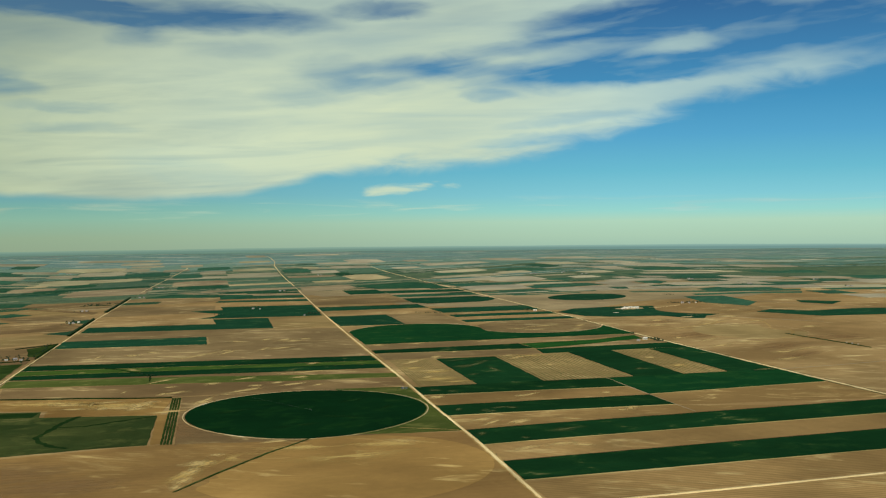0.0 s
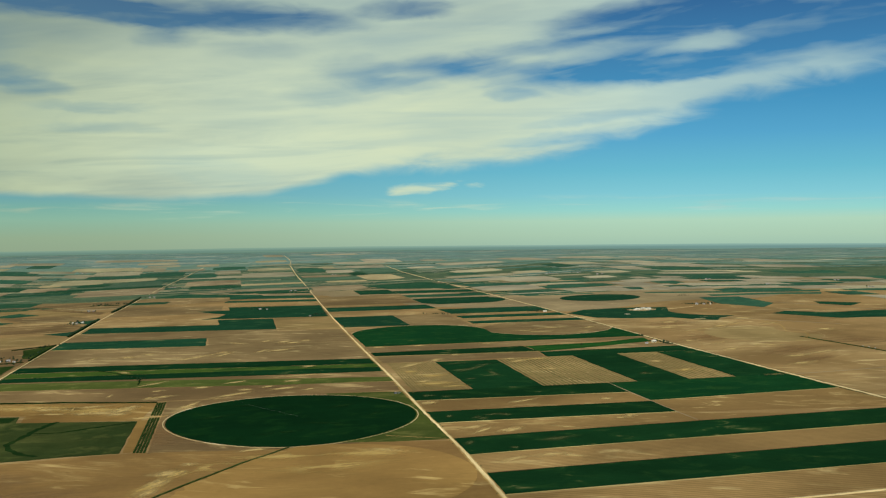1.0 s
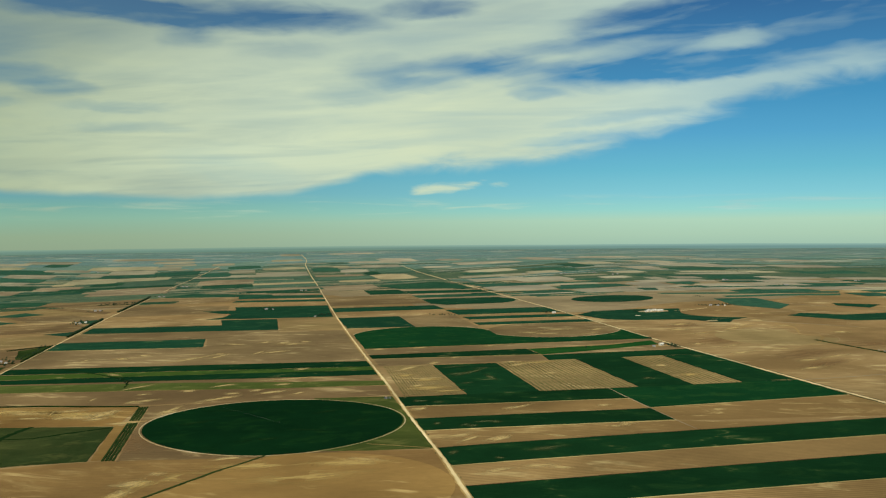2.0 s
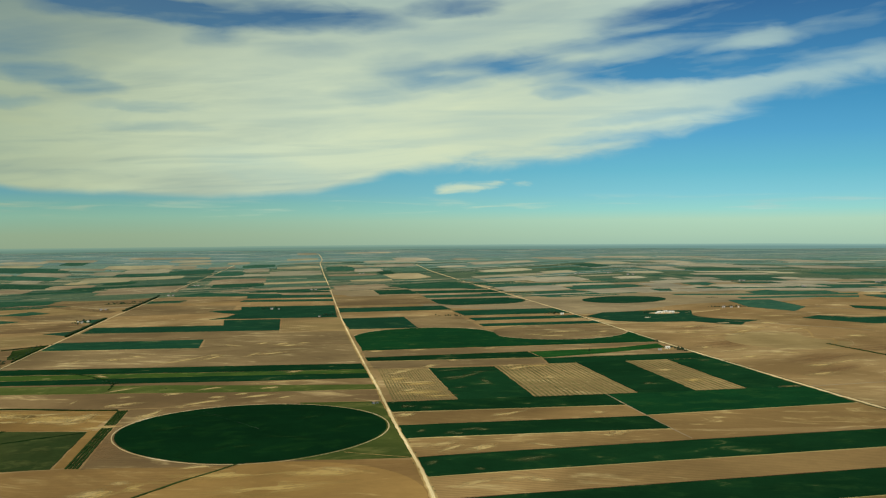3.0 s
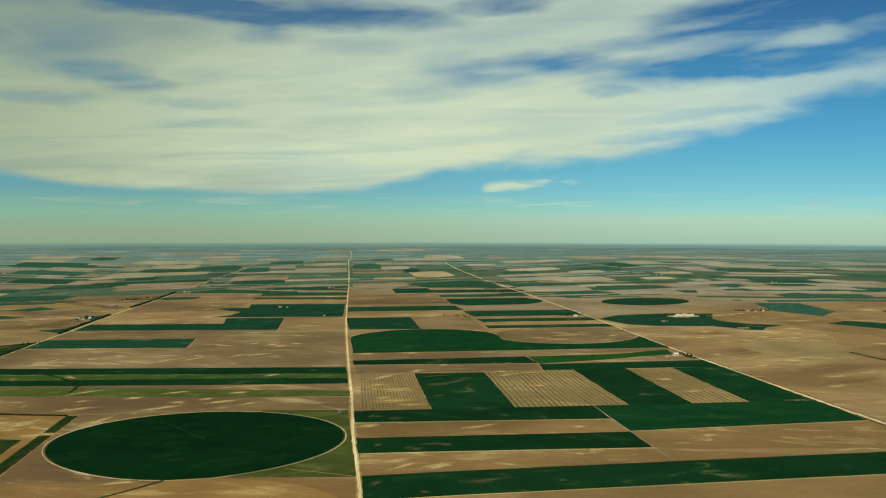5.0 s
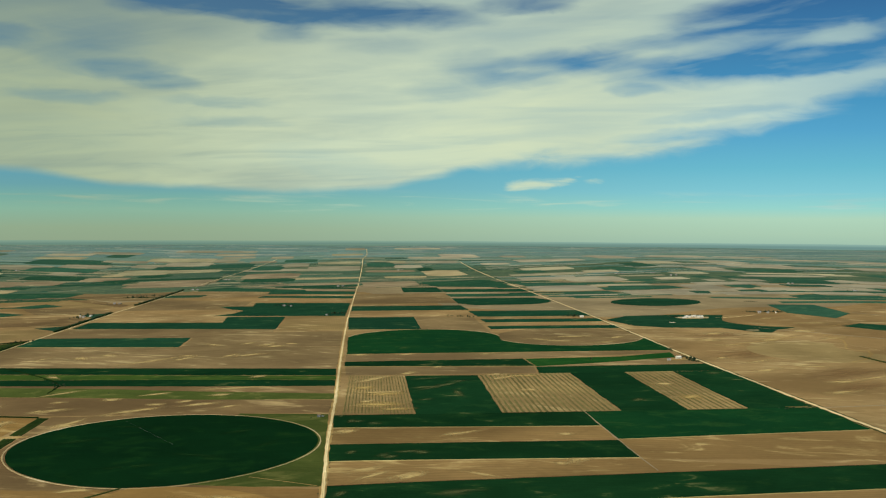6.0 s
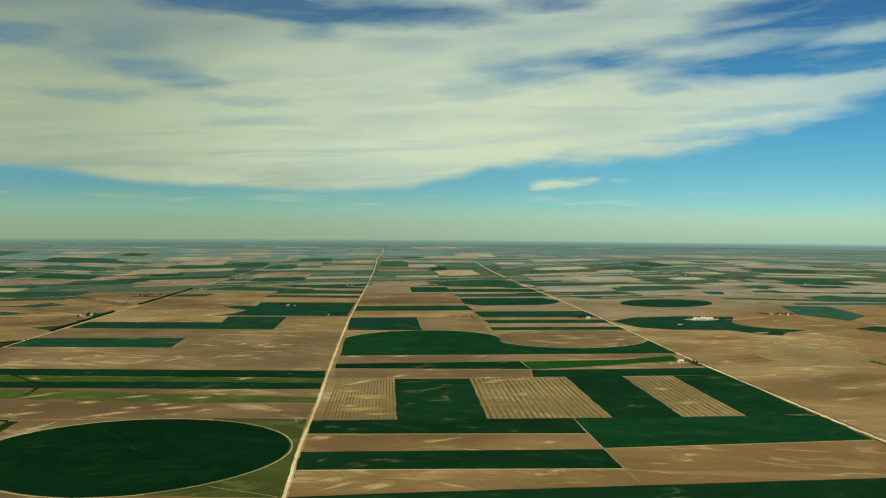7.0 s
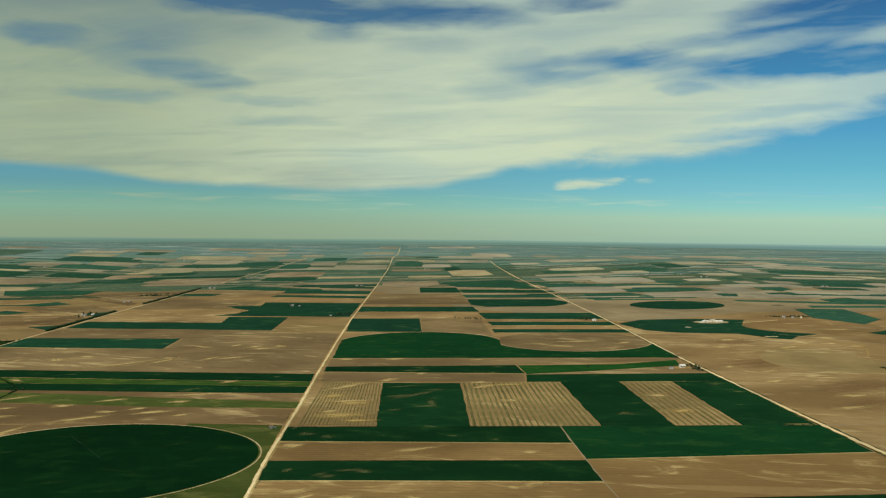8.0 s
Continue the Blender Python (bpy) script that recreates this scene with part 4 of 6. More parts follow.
field("crop_field", quad((772, 1562), (833, 1545), (826, 1425), (782, 1374), (752, 1450)), HGT, HAZIER_GREEN, "bright green slanting field", "field", BLOCKS)
field("crop_field", quad((750, 1294), (783, 1316), (820, 1275), (907, 1277), (960, 1268), (885, 1196), (798, 1210), (770, 1254)), HGT, HAZED_WHEAT, "long dark green field with a scalloped edge", "field", BLOCKS)
field("crop_field", quad((890, 1420), (943, 1382), (902, 1344), (878, 1385)), HGT, HAZED_WHEAT, "small dark green corner field", "field", BLOCKS)
for outline in (quad((736, 1705), (878, 1642), (1026, 1621), (1008, 1593), (866, 1614), (737, 1683)), quad((806, 1603), (997, 1572), (980, 1545), (802, 1576)),
                quad((864, 1692), (912, 1710), (930, 1664)), quad((650, 1988), (753, 1951), (763, 1887), (697, 1876), (632, 1922)), quad((501, 2144), (635, 2078), (608, 1994), (505, 2030)),
                quad((539, 1880), (618, 1870), (635, 1808), (538, 1813)), quad((746, 1825), (777, 1812), (764, 1765), (734, 1778)), quad((850, 1793), (889, 1777), (874, 1733), (840, 1746)),
                quad((845, 1907), (885, 1874), (861, 1842)), quad((959, 2021), (1106, 2036), (1068, 1938), (942, 1956)), quad((982, 1791), (1114, 1770), (1070, 1696), (983, 1752)),
                quad((810, 2193), (926, 2142), (915, 2055), (800, 2090)), quad((799, 2455), (886, 2427), (844, 2259), (751, 2285))):
    field("crop_field", outline, HGT, HAZIER_GREEN, "green crop field on the far tan plain", "field", "green fields on the plain", 1.0, 14.0)
# beyond the shelterbelt road
field("pasture", quad((-300, 1262), (-172, 1296), (-177.5, 1125), (-178.5, 985), (-300, 985)), 0.2, UMBER, "brown scrubby pasture in a hollow by the road", "field", "", 1.5)
field("hedge", band([(-212, 1262), (-196, 1276), (-182, 1290), (-171, 1299)], 3.0), 1.1, DRAW, "dark scrub line above a roadside hollow", "hedge", "", 0.8, 4.0)
field("hedge", band([(-174, 1150), (-173, 1200), (-172, 1250), (-171, 1292)], 2.6), 1.0, DRAW, "dark scrub line along the road verge", "hedge", "", 0.6, 4.0)
field("hedge", band([(-240, 1128), (-215, 1136), (-196, 1132), (-178, 1140)], 4.0), 0.8, DRAW, "dark scrub in the bottom of a hollow", "hedge", "", 1.2, 4.0)
field("hedge", band([(at_y(LEFT, y) - 4.2, y) for y in range(1404, 1690, 20)], 4.6), 1.6, DRAW, "dense dark undergrowth of a roadside shelterbelt", "hedge", "shelterbelt undergrowth", 0.5, 5.0)
field("hedge", band([(at_y(LEFT, y) - 4.6, y) for y in range(1830, 2010, 20)], 4.8), 1.6, DRAW, "dense dark undergrowth of a roadside shelterbelt", "hedge", "shelterbelt undergrowth", 0.5, 5.0)
field("hedge", band([(at_y(LEFT, y) - 4.8, y) for y in range(2000, 2230, 20)], 4.2), 1.4, DRAW, "dense dark undergrowth of a roadside shelterbelt", "hedge", "shelterbelt undergrowth", 0.5, 5.0)
field("hedge", band([(-226, 2046), (-206, 2036), (-184, 2030), (-166, 2026)], 9.0), 0.9, DRAW, "dark undergrowth of a distant grove", "hedge", "shelterbelt undergrowth", 1.5, 5.0)
for outline in (quad((-200, 1259), (-171, 1302), (-171, 1170), (-184, 1172)), quad((-260, 1100), (-180, 1110), (-180, 985), (-250, 990)), quad((-210, 1455), (-169, 1487), (-171, 1412)),
                quad((-205, 1650), (-166, 1684), (-171, 1598)), quad((-342, 1738), (-292, 1688), (-312, 1662), (-350, 1668)), quad((-370, 1850), (-328, 1925), (-284, 1855), (-320, 1818)),
                quad((-640, 2540), (-499, 2503), (-339, 2273), (-343, 2110), (-500, 2150))):
    field("crop_field", outline, HGT, BUSH if outline[0][1] < 1320 else HAZED_GREEN, "dark green wedge of crop beside the shelterbelt road", "field", "green wedges", 0.8, 12.0)

field("crop_strip", quad((-172, 1087), (166, 1040), (166, 1003), (44, 1019), (-172, 1050)), HGT, WHEAT, strip_label + " crossing the section", "field", STRIPS)
field("grass_strip", quad((-172, 1046), (44, 1016), (166, 1000), (166, 979), (50, 993), (-172, 1016)), 0.3, MEADOW, "medium green grassy strip between dark strips", "field", STRIPS)
field("crop_strip", quad((-172, 1012), (50, 991), (166, 976), (166, 949), (58, 957), (-172, 986)), HGT, WHEAT, strip_label + " crossing the section", "field", STRIPS)
field("grass_strip", quad((-172, 979), (-7, 951), (64, 932), (166, 912), (166, 889), (72, 896), (-6, 912), (-172, 938)), 0.3, GRASS, "light olive green grassy strip with dry patches", "field", STRIPS)
field("crop_strip", quad((-167.5, 1328), (2, 1306), (3, 1217), (-167.5, 1246)), HGT, HAZED_WHEAT, "dark green rectangular wheat field by the road", "field", BLOCKS)
field("crop_field", quad((-159, 1521), (16, 1480), (13, 1564), (92, 1544), (90, 1383), (-161, 1440)), HGT, HAZED_WHEAT, "L-shaped dark green wheat field", "field", BLOCKS)
field("crop_field", quad((29, 1815), (180, 1762), (172, 1540), (-10, 1586), (14, 1612)) + arc(-52, 1658, 76, 50, -20, 40, 10) + quad((-22, 1752), (31, 1741)), HGT, HAZED_WHEAT, "dark green field bitten by a tan pivot, with a grove", "field", BLOCKS)
for outline in (quad((28, 1984), (186, 1913), (183, 1860), (21, 1943)), quad((31, 2128), (189, 2035), (187, 1960), (31, 2029)), quad((-132, 2328), (96, 2123), (97, 2060), (-114, 2180)), quad((95, 2197), (192, 2155), (190, 2104), (84, 2166))):
    field("crop_strip", outline, HGT, HAZED_GREEN, "green strip in a block of narrow strips", "field", STRIPS, 0.8, 14.0)

PASTURE_FIELD = field("pasture", quad((-172, 812), (-118, 800), (-116, 776), (-34, 760), (-36, 659), (-75, 654), (-118, 646), (-174, 642)), 0.3, PASTURE, "dull green pasture with a dark winding draw", "field", "", 0.5)
field("fallow_circle", arc(73, 574, 87, 88, 92, -155, 70) + quad((10.6, 578.1), (35.6, 621.7)), 0.24, GILDED, "golden round stubble field beside the weedy ditch", "field", BARE, 2.0, 5.0)
field("grass_corner", quad((104, 839), (163, 831), (163.4, 648.4), (128, 654), (92, 664)), 0.3, GRASS, "olive grass corners round the pivot field", "field")
field("crop_circle", arc(72, 748.7, 86.5, 87.6, 0, 357, 110), 0.45, MAIZE, "large round very dark green irrigated field", "field", PIVOTS, 0.25)
track(arc(72, 748.7, 88.0, 89.2, 0, 360, 90), 0.75, "narrow pale wheel track round the pivot field", SAND, 0.34)

# tracks, ditches and rows
track(arc(258, 1259, 84.6, 87.6, 5, 165, 60), 0.9, "thin pale rim round the green pivot", SAND, 0.3)
track(arc(416, 1252, 80.5, 82.5, -15, -165, 60), 0.7, "thin pale rim round the fallow pivot", SAND, 0.3)
track([(334.9, 823), (334.8, 780), (335.1, 736), (335.4, 690), (336.5, 662)], 0.6, "narrow dull farm lane between fields", FAR_SOIL, 0.42)
track([(162, 462), (202, 464), (258, 468), (351, 476), (470, 486)], 1.6, "pale farm track along a ploughed field")
track([(502, 823), (560, 828), (700, 850)], 0.5, "faint farm lane leaving the road", FAR_SOIL)
track([(645, 1294), (690, 1240), (760, 1150)], 0.4, "faint pale track across the fallow land", FAR_SOIL)
track([(834, 1434), (870, 1370), (900, 1290)], 0.4, "faint pale track beside a green field", FAR_SOIL)
field("ditch", quad((-17.1, 535), (-15.7, 535.3), (11, 580.3), (37, 624.1), (65.1, 660.2), (63.9, 661.1), (35.6, 625.6), (9.8, 581.8)), 0.4, BUSH, "dark weedy ditch running across the bare field", "ditch", "", 0.25)
DRAW_A = field("draw", band([(-88, 772), (-92, 762), (-98, 741), (-102, 718), (-107, 700), (-102, 682), (-93, 668), (-83, 660)], 4.2), 0.42, DRAW, "dark winding draw in the pasture", "ditch", "", 1.0, 4.0)
DRAW_B = field("draw", band([(-98, 733), (-80, 731), (-63, 742), (-44, 752), (-35, 756)], 2.6), 0.40, DRAW, "dark side draw in the pasture", "ditch", "", 0.9, 4.0)
field("draw", band([(-153.2, 1086.4), (-119.7, 1073.1), (-84.3, 1029.8), (-61.8, 997.5), (-48.5, 970.2), (-47.7, 934.7)], 2.2), 0.5, DRAW, "narrow weedy watercourse winding across crop strips", "ditch", "", 0.9, 4.0)
for draw in (DRAW_A, DRAW_B):
    draw.parent = PASTURE_FIELD
    draw.location = draw.location - PASTURE_FIELD.location
    for key in ("category", "group", "kind"):
        if key in draw:
            del draw[key]
for i in range(4):
    x = 1.95 * i
    for y0, y1 in ((659, 770), (780, 834)):
        g0, g1 = (y0 - 659) / 175, (y1 - 659) / 175
        xa, xb = -28.2 + x + (2.7 - 0.05 * x) * g0, -28.2 + x + (2.7 - 0.05 * x) * g1
        field("hedge", quad((xb, y1), (xb + 1.3, y1), (xa + 1.3, y0), (xa, y0)), 0.5, BUSH, "clipped dark shrub row of a narrow windbreak", "hedge", "windbreak rows", 0.22, 2.5)
track([(-34, 774), (-24, 775), (-14, 776)], 1.5, "dull tan crossing through the windbreak", VERGE, 0.3)
field("hedge", band([(-160, 870.5), (-125, 861), (-95, 856), (-60, 844), (-26, 836.5)], 2.0), 0.8, DRAW, "thin dark fence-line weeds along a stubble parcel", "hedge", "", 0.3, 5.0)


for outline, ob, _ in list(LAID):
    if ob.name.startswith(("crop_strip", "crop_field")) and len(outline) == 4 and outline[0][1] < 1720 and -170 < outline[0][0] < 500:
        margins(ob, outline)


# ---- far patchwork of strips towards the horizon ----
def road_at(k, y):
    a, b, c = at_y(LEFT, y), at_y(MID, y), at_y(RIGHT, y)
    if k <= -1:
        return a + (k + 1) * 331
    if k <= 0:
        return a + (b - a) * (k + 1)
    return b + (c - b) * k if k <= 1 else c + (k - 1) * 331


def taken(k, y):
    if -1 <= k < 1:
        return y < 2130 + 60 * (k < 0)
    if k >= 1:
        return y < (1740 if k < 2.6 else 1420 if k < 3.2 else 1150)
    return y < (1960 if k > -1.6 else 1830 if k > -2.1 else 1500)


def drape(x0, x1, y0, y1, shear, h):
    """A strip laid over the rolling land in a coarse grid, with a skirt."""
    nx, ny = max(2, int((x1 - x0) / 26)), max(1, int((y1 - y0) / 40))
    verts, faces = [], []
    for j in range(ny + 1):
        for i in range(nx + 1):
            x = x0 + (x1 - x0) * i / nx
            full = min(1.0, (min(i, nx - i) + 2.0) / 2.6) if y0 > 1900 else 1.0
            y = 0.5 * (y0 + y1) + full * (y1 - y0) * (j / ny - 0.5) + shear * (x - x0) + (5 * math.sin(x / 61 + y0 / 37) if y0 > 1900 else 0)
            verts.append((x, y, rise(x, y) + h))
    n = nx + 1
    faces = [(j * n + i, j * n + i + 1, j * n + n + i + 1, j * n + n + i) for j in range(ny) for i in range(nx)]
    rim = [i for i in range(n)] + [j * n + nx for j in range(1, ny + 1)] + [ny * n + i for i in range(nx - 1, -1, -1)] + [j * n for j in range(ny - 1, 0, -1)]
    b = len(verts)
    verts += [(verts[i][0], verts[i][1], verts[i][2] - h - 0.5) for i in rim]
    m = len(rim)
    faces += [(rim[i], b + i, b + (i + 1) % m, rim[(i + 1) % m]) for i in range(m)]
    return verts, faces


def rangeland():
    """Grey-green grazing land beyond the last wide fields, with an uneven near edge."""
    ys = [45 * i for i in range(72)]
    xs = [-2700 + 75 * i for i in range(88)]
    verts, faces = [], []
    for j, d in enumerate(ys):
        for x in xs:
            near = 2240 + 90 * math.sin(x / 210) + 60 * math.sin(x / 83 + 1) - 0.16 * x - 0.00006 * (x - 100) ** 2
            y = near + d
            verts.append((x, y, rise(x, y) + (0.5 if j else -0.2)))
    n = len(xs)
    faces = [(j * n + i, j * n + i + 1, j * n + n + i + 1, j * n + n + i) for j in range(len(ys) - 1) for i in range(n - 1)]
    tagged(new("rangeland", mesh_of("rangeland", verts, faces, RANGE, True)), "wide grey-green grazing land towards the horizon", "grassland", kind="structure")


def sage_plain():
    """Plain beyond the grazing land, its colour paled for distance haze, reaching nearer in the east."""
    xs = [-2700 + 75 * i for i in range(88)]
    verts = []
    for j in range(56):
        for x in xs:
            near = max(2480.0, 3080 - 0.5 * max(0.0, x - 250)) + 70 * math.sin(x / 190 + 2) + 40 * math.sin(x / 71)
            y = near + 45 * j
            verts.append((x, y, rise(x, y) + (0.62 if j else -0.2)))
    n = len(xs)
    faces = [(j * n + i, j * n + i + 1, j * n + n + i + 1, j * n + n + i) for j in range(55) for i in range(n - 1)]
    tagged(new("sage_plain", mesh_of("sage_plain", verts, faces, HAZED_GRASS, True)), "wide pale green plain with distance haze in its colour", "grassland", kind="structure")


rangeland()
sage_plain()


def plain_strips(lots, mat, label):
    """Strips of one sort, each given by its west and east ends and its near and far edges."""
    for x0, x1, y0, y1 in lots:
        STRIP_COUNT[0] += 1
        step = STRIP_COUNT[0] % 30
        v, f = drape(x0, x1, y0, y1, -0.12, 1.25 + 0.02 * step if y0 > 2300 else 0.5 + 0.01 * step)
        cx, cy, cz = v[0]
        sown = mat
        # farthest strips swap to paler mixes with more haze in the colour
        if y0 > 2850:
            sown = ({HAZED_GREEN: HAZIER_GREEN, FAR_SOIL: HAZIER_SOIL, FAR_BLOND: HAZED_BLOND} if x0 > 300 else {HAZED_GREEN: HAZIER_GREEN, FAR_SOIL: HAZED_WEST_SOIL, FAR_BLOND: HAZED_WEST_BLOND}).get(mat, mat)
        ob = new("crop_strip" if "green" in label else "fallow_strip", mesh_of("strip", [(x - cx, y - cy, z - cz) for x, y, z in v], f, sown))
        ob.location = (cx, cy, cz)
        tagged(ob, label, "field", "distant strips")


STRIP_COUNT = [0]
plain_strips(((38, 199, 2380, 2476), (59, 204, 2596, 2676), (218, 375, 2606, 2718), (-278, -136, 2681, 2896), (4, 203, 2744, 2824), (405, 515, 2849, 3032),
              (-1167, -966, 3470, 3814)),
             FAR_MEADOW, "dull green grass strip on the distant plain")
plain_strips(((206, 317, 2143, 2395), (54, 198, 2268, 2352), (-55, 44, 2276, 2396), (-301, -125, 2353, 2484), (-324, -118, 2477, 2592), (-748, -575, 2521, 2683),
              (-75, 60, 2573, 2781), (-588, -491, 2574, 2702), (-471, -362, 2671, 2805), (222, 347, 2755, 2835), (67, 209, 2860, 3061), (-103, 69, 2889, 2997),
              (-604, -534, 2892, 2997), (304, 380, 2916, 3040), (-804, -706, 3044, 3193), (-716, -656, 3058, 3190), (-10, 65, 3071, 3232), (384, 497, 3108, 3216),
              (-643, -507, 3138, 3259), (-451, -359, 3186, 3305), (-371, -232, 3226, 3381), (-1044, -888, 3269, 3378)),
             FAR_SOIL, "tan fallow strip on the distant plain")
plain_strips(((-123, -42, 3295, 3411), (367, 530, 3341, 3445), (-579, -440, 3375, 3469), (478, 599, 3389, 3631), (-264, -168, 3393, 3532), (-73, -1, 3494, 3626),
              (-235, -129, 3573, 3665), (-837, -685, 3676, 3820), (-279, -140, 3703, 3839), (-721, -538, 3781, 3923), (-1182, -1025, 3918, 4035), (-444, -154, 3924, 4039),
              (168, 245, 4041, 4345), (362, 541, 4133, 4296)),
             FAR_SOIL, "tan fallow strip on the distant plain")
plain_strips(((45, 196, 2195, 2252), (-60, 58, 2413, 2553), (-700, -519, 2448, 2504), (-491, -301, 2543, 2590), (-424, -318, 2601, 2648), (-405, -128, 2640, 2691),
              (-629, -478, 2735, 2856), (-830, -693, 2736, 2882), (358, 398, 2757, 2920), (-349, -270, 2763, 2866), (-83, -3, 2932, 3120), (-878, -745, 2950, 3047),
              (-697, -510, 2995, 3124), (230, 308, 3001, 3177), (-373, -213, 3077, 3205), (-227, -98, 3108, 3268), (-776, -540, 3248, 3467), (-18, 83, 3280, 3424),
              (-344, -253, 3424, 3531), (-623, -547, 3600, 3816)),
             HAZED_GREEN, "dark green crop strip on the distant plain")
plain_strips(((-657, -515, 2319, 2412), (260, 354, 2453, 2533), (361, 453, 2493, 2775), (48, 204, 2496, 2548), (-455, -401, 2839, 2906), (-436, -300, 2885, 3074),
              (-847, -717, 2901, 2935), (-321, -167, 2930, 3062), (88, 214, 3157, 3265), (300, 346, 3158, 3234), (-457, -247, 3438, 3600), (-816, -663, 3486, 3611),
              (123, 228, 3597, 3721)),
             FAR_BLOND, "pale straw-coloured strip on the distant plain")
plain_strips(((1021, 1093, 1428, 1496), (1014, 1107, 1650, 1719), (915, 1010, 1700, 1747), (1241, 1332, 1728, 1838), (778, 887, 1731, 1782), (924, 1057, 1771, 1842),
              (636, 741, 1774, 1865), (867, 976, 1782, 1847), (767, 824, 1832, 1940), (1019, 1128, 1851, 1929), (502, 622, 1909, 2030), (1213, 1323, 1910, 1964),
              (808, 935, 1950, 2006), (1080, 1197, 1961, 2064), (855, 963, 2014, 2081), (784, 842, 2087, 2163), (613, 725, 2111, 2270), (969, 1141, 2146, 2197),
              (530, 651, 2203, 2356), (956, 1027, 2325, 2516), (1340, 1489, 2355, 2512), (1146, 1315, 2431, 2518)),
             HAZIER_SOIL, "tan fallow strip on the wide eastern plain")
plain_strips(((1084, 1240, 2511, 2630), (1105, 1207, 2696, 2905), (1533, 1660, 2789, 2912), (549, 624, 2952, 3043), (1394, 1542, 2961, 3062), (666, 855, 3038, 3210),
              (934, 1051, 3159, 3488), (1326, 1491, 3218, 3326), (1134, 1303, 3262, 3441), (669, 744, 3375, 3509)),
             HAZIER_SOIL, "tan fallow strip on the wide eastern plain")
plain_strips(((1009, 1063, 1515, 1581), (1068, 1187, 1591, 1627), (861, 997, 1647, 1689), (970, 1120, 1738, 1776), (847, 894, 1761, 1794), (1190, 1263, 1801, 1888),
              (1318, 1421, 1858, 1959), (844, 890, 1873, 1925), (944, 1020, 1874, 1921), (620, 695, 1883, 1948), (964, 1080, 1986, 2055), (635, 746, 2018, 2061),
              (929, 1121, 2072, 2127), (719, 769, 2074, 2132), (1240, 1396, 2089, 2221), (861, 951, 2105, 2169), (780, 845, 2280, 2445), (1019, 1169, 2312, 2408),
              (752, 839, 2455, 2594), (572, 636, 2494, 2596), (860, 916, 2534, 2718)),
             HAZIER_GREEN, "green crop strip on the wide eastern plain")
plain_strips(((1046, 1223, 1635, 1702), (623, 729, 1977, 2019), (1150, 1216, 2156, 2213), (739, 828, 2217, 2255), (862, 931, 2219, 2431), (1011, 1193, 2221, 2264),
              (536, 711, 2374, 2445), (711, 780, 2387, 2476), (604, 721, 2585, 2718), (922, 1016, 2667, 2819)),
             HAZED_BLOND, "pale straw-coloured strip on the wide eastern plain")


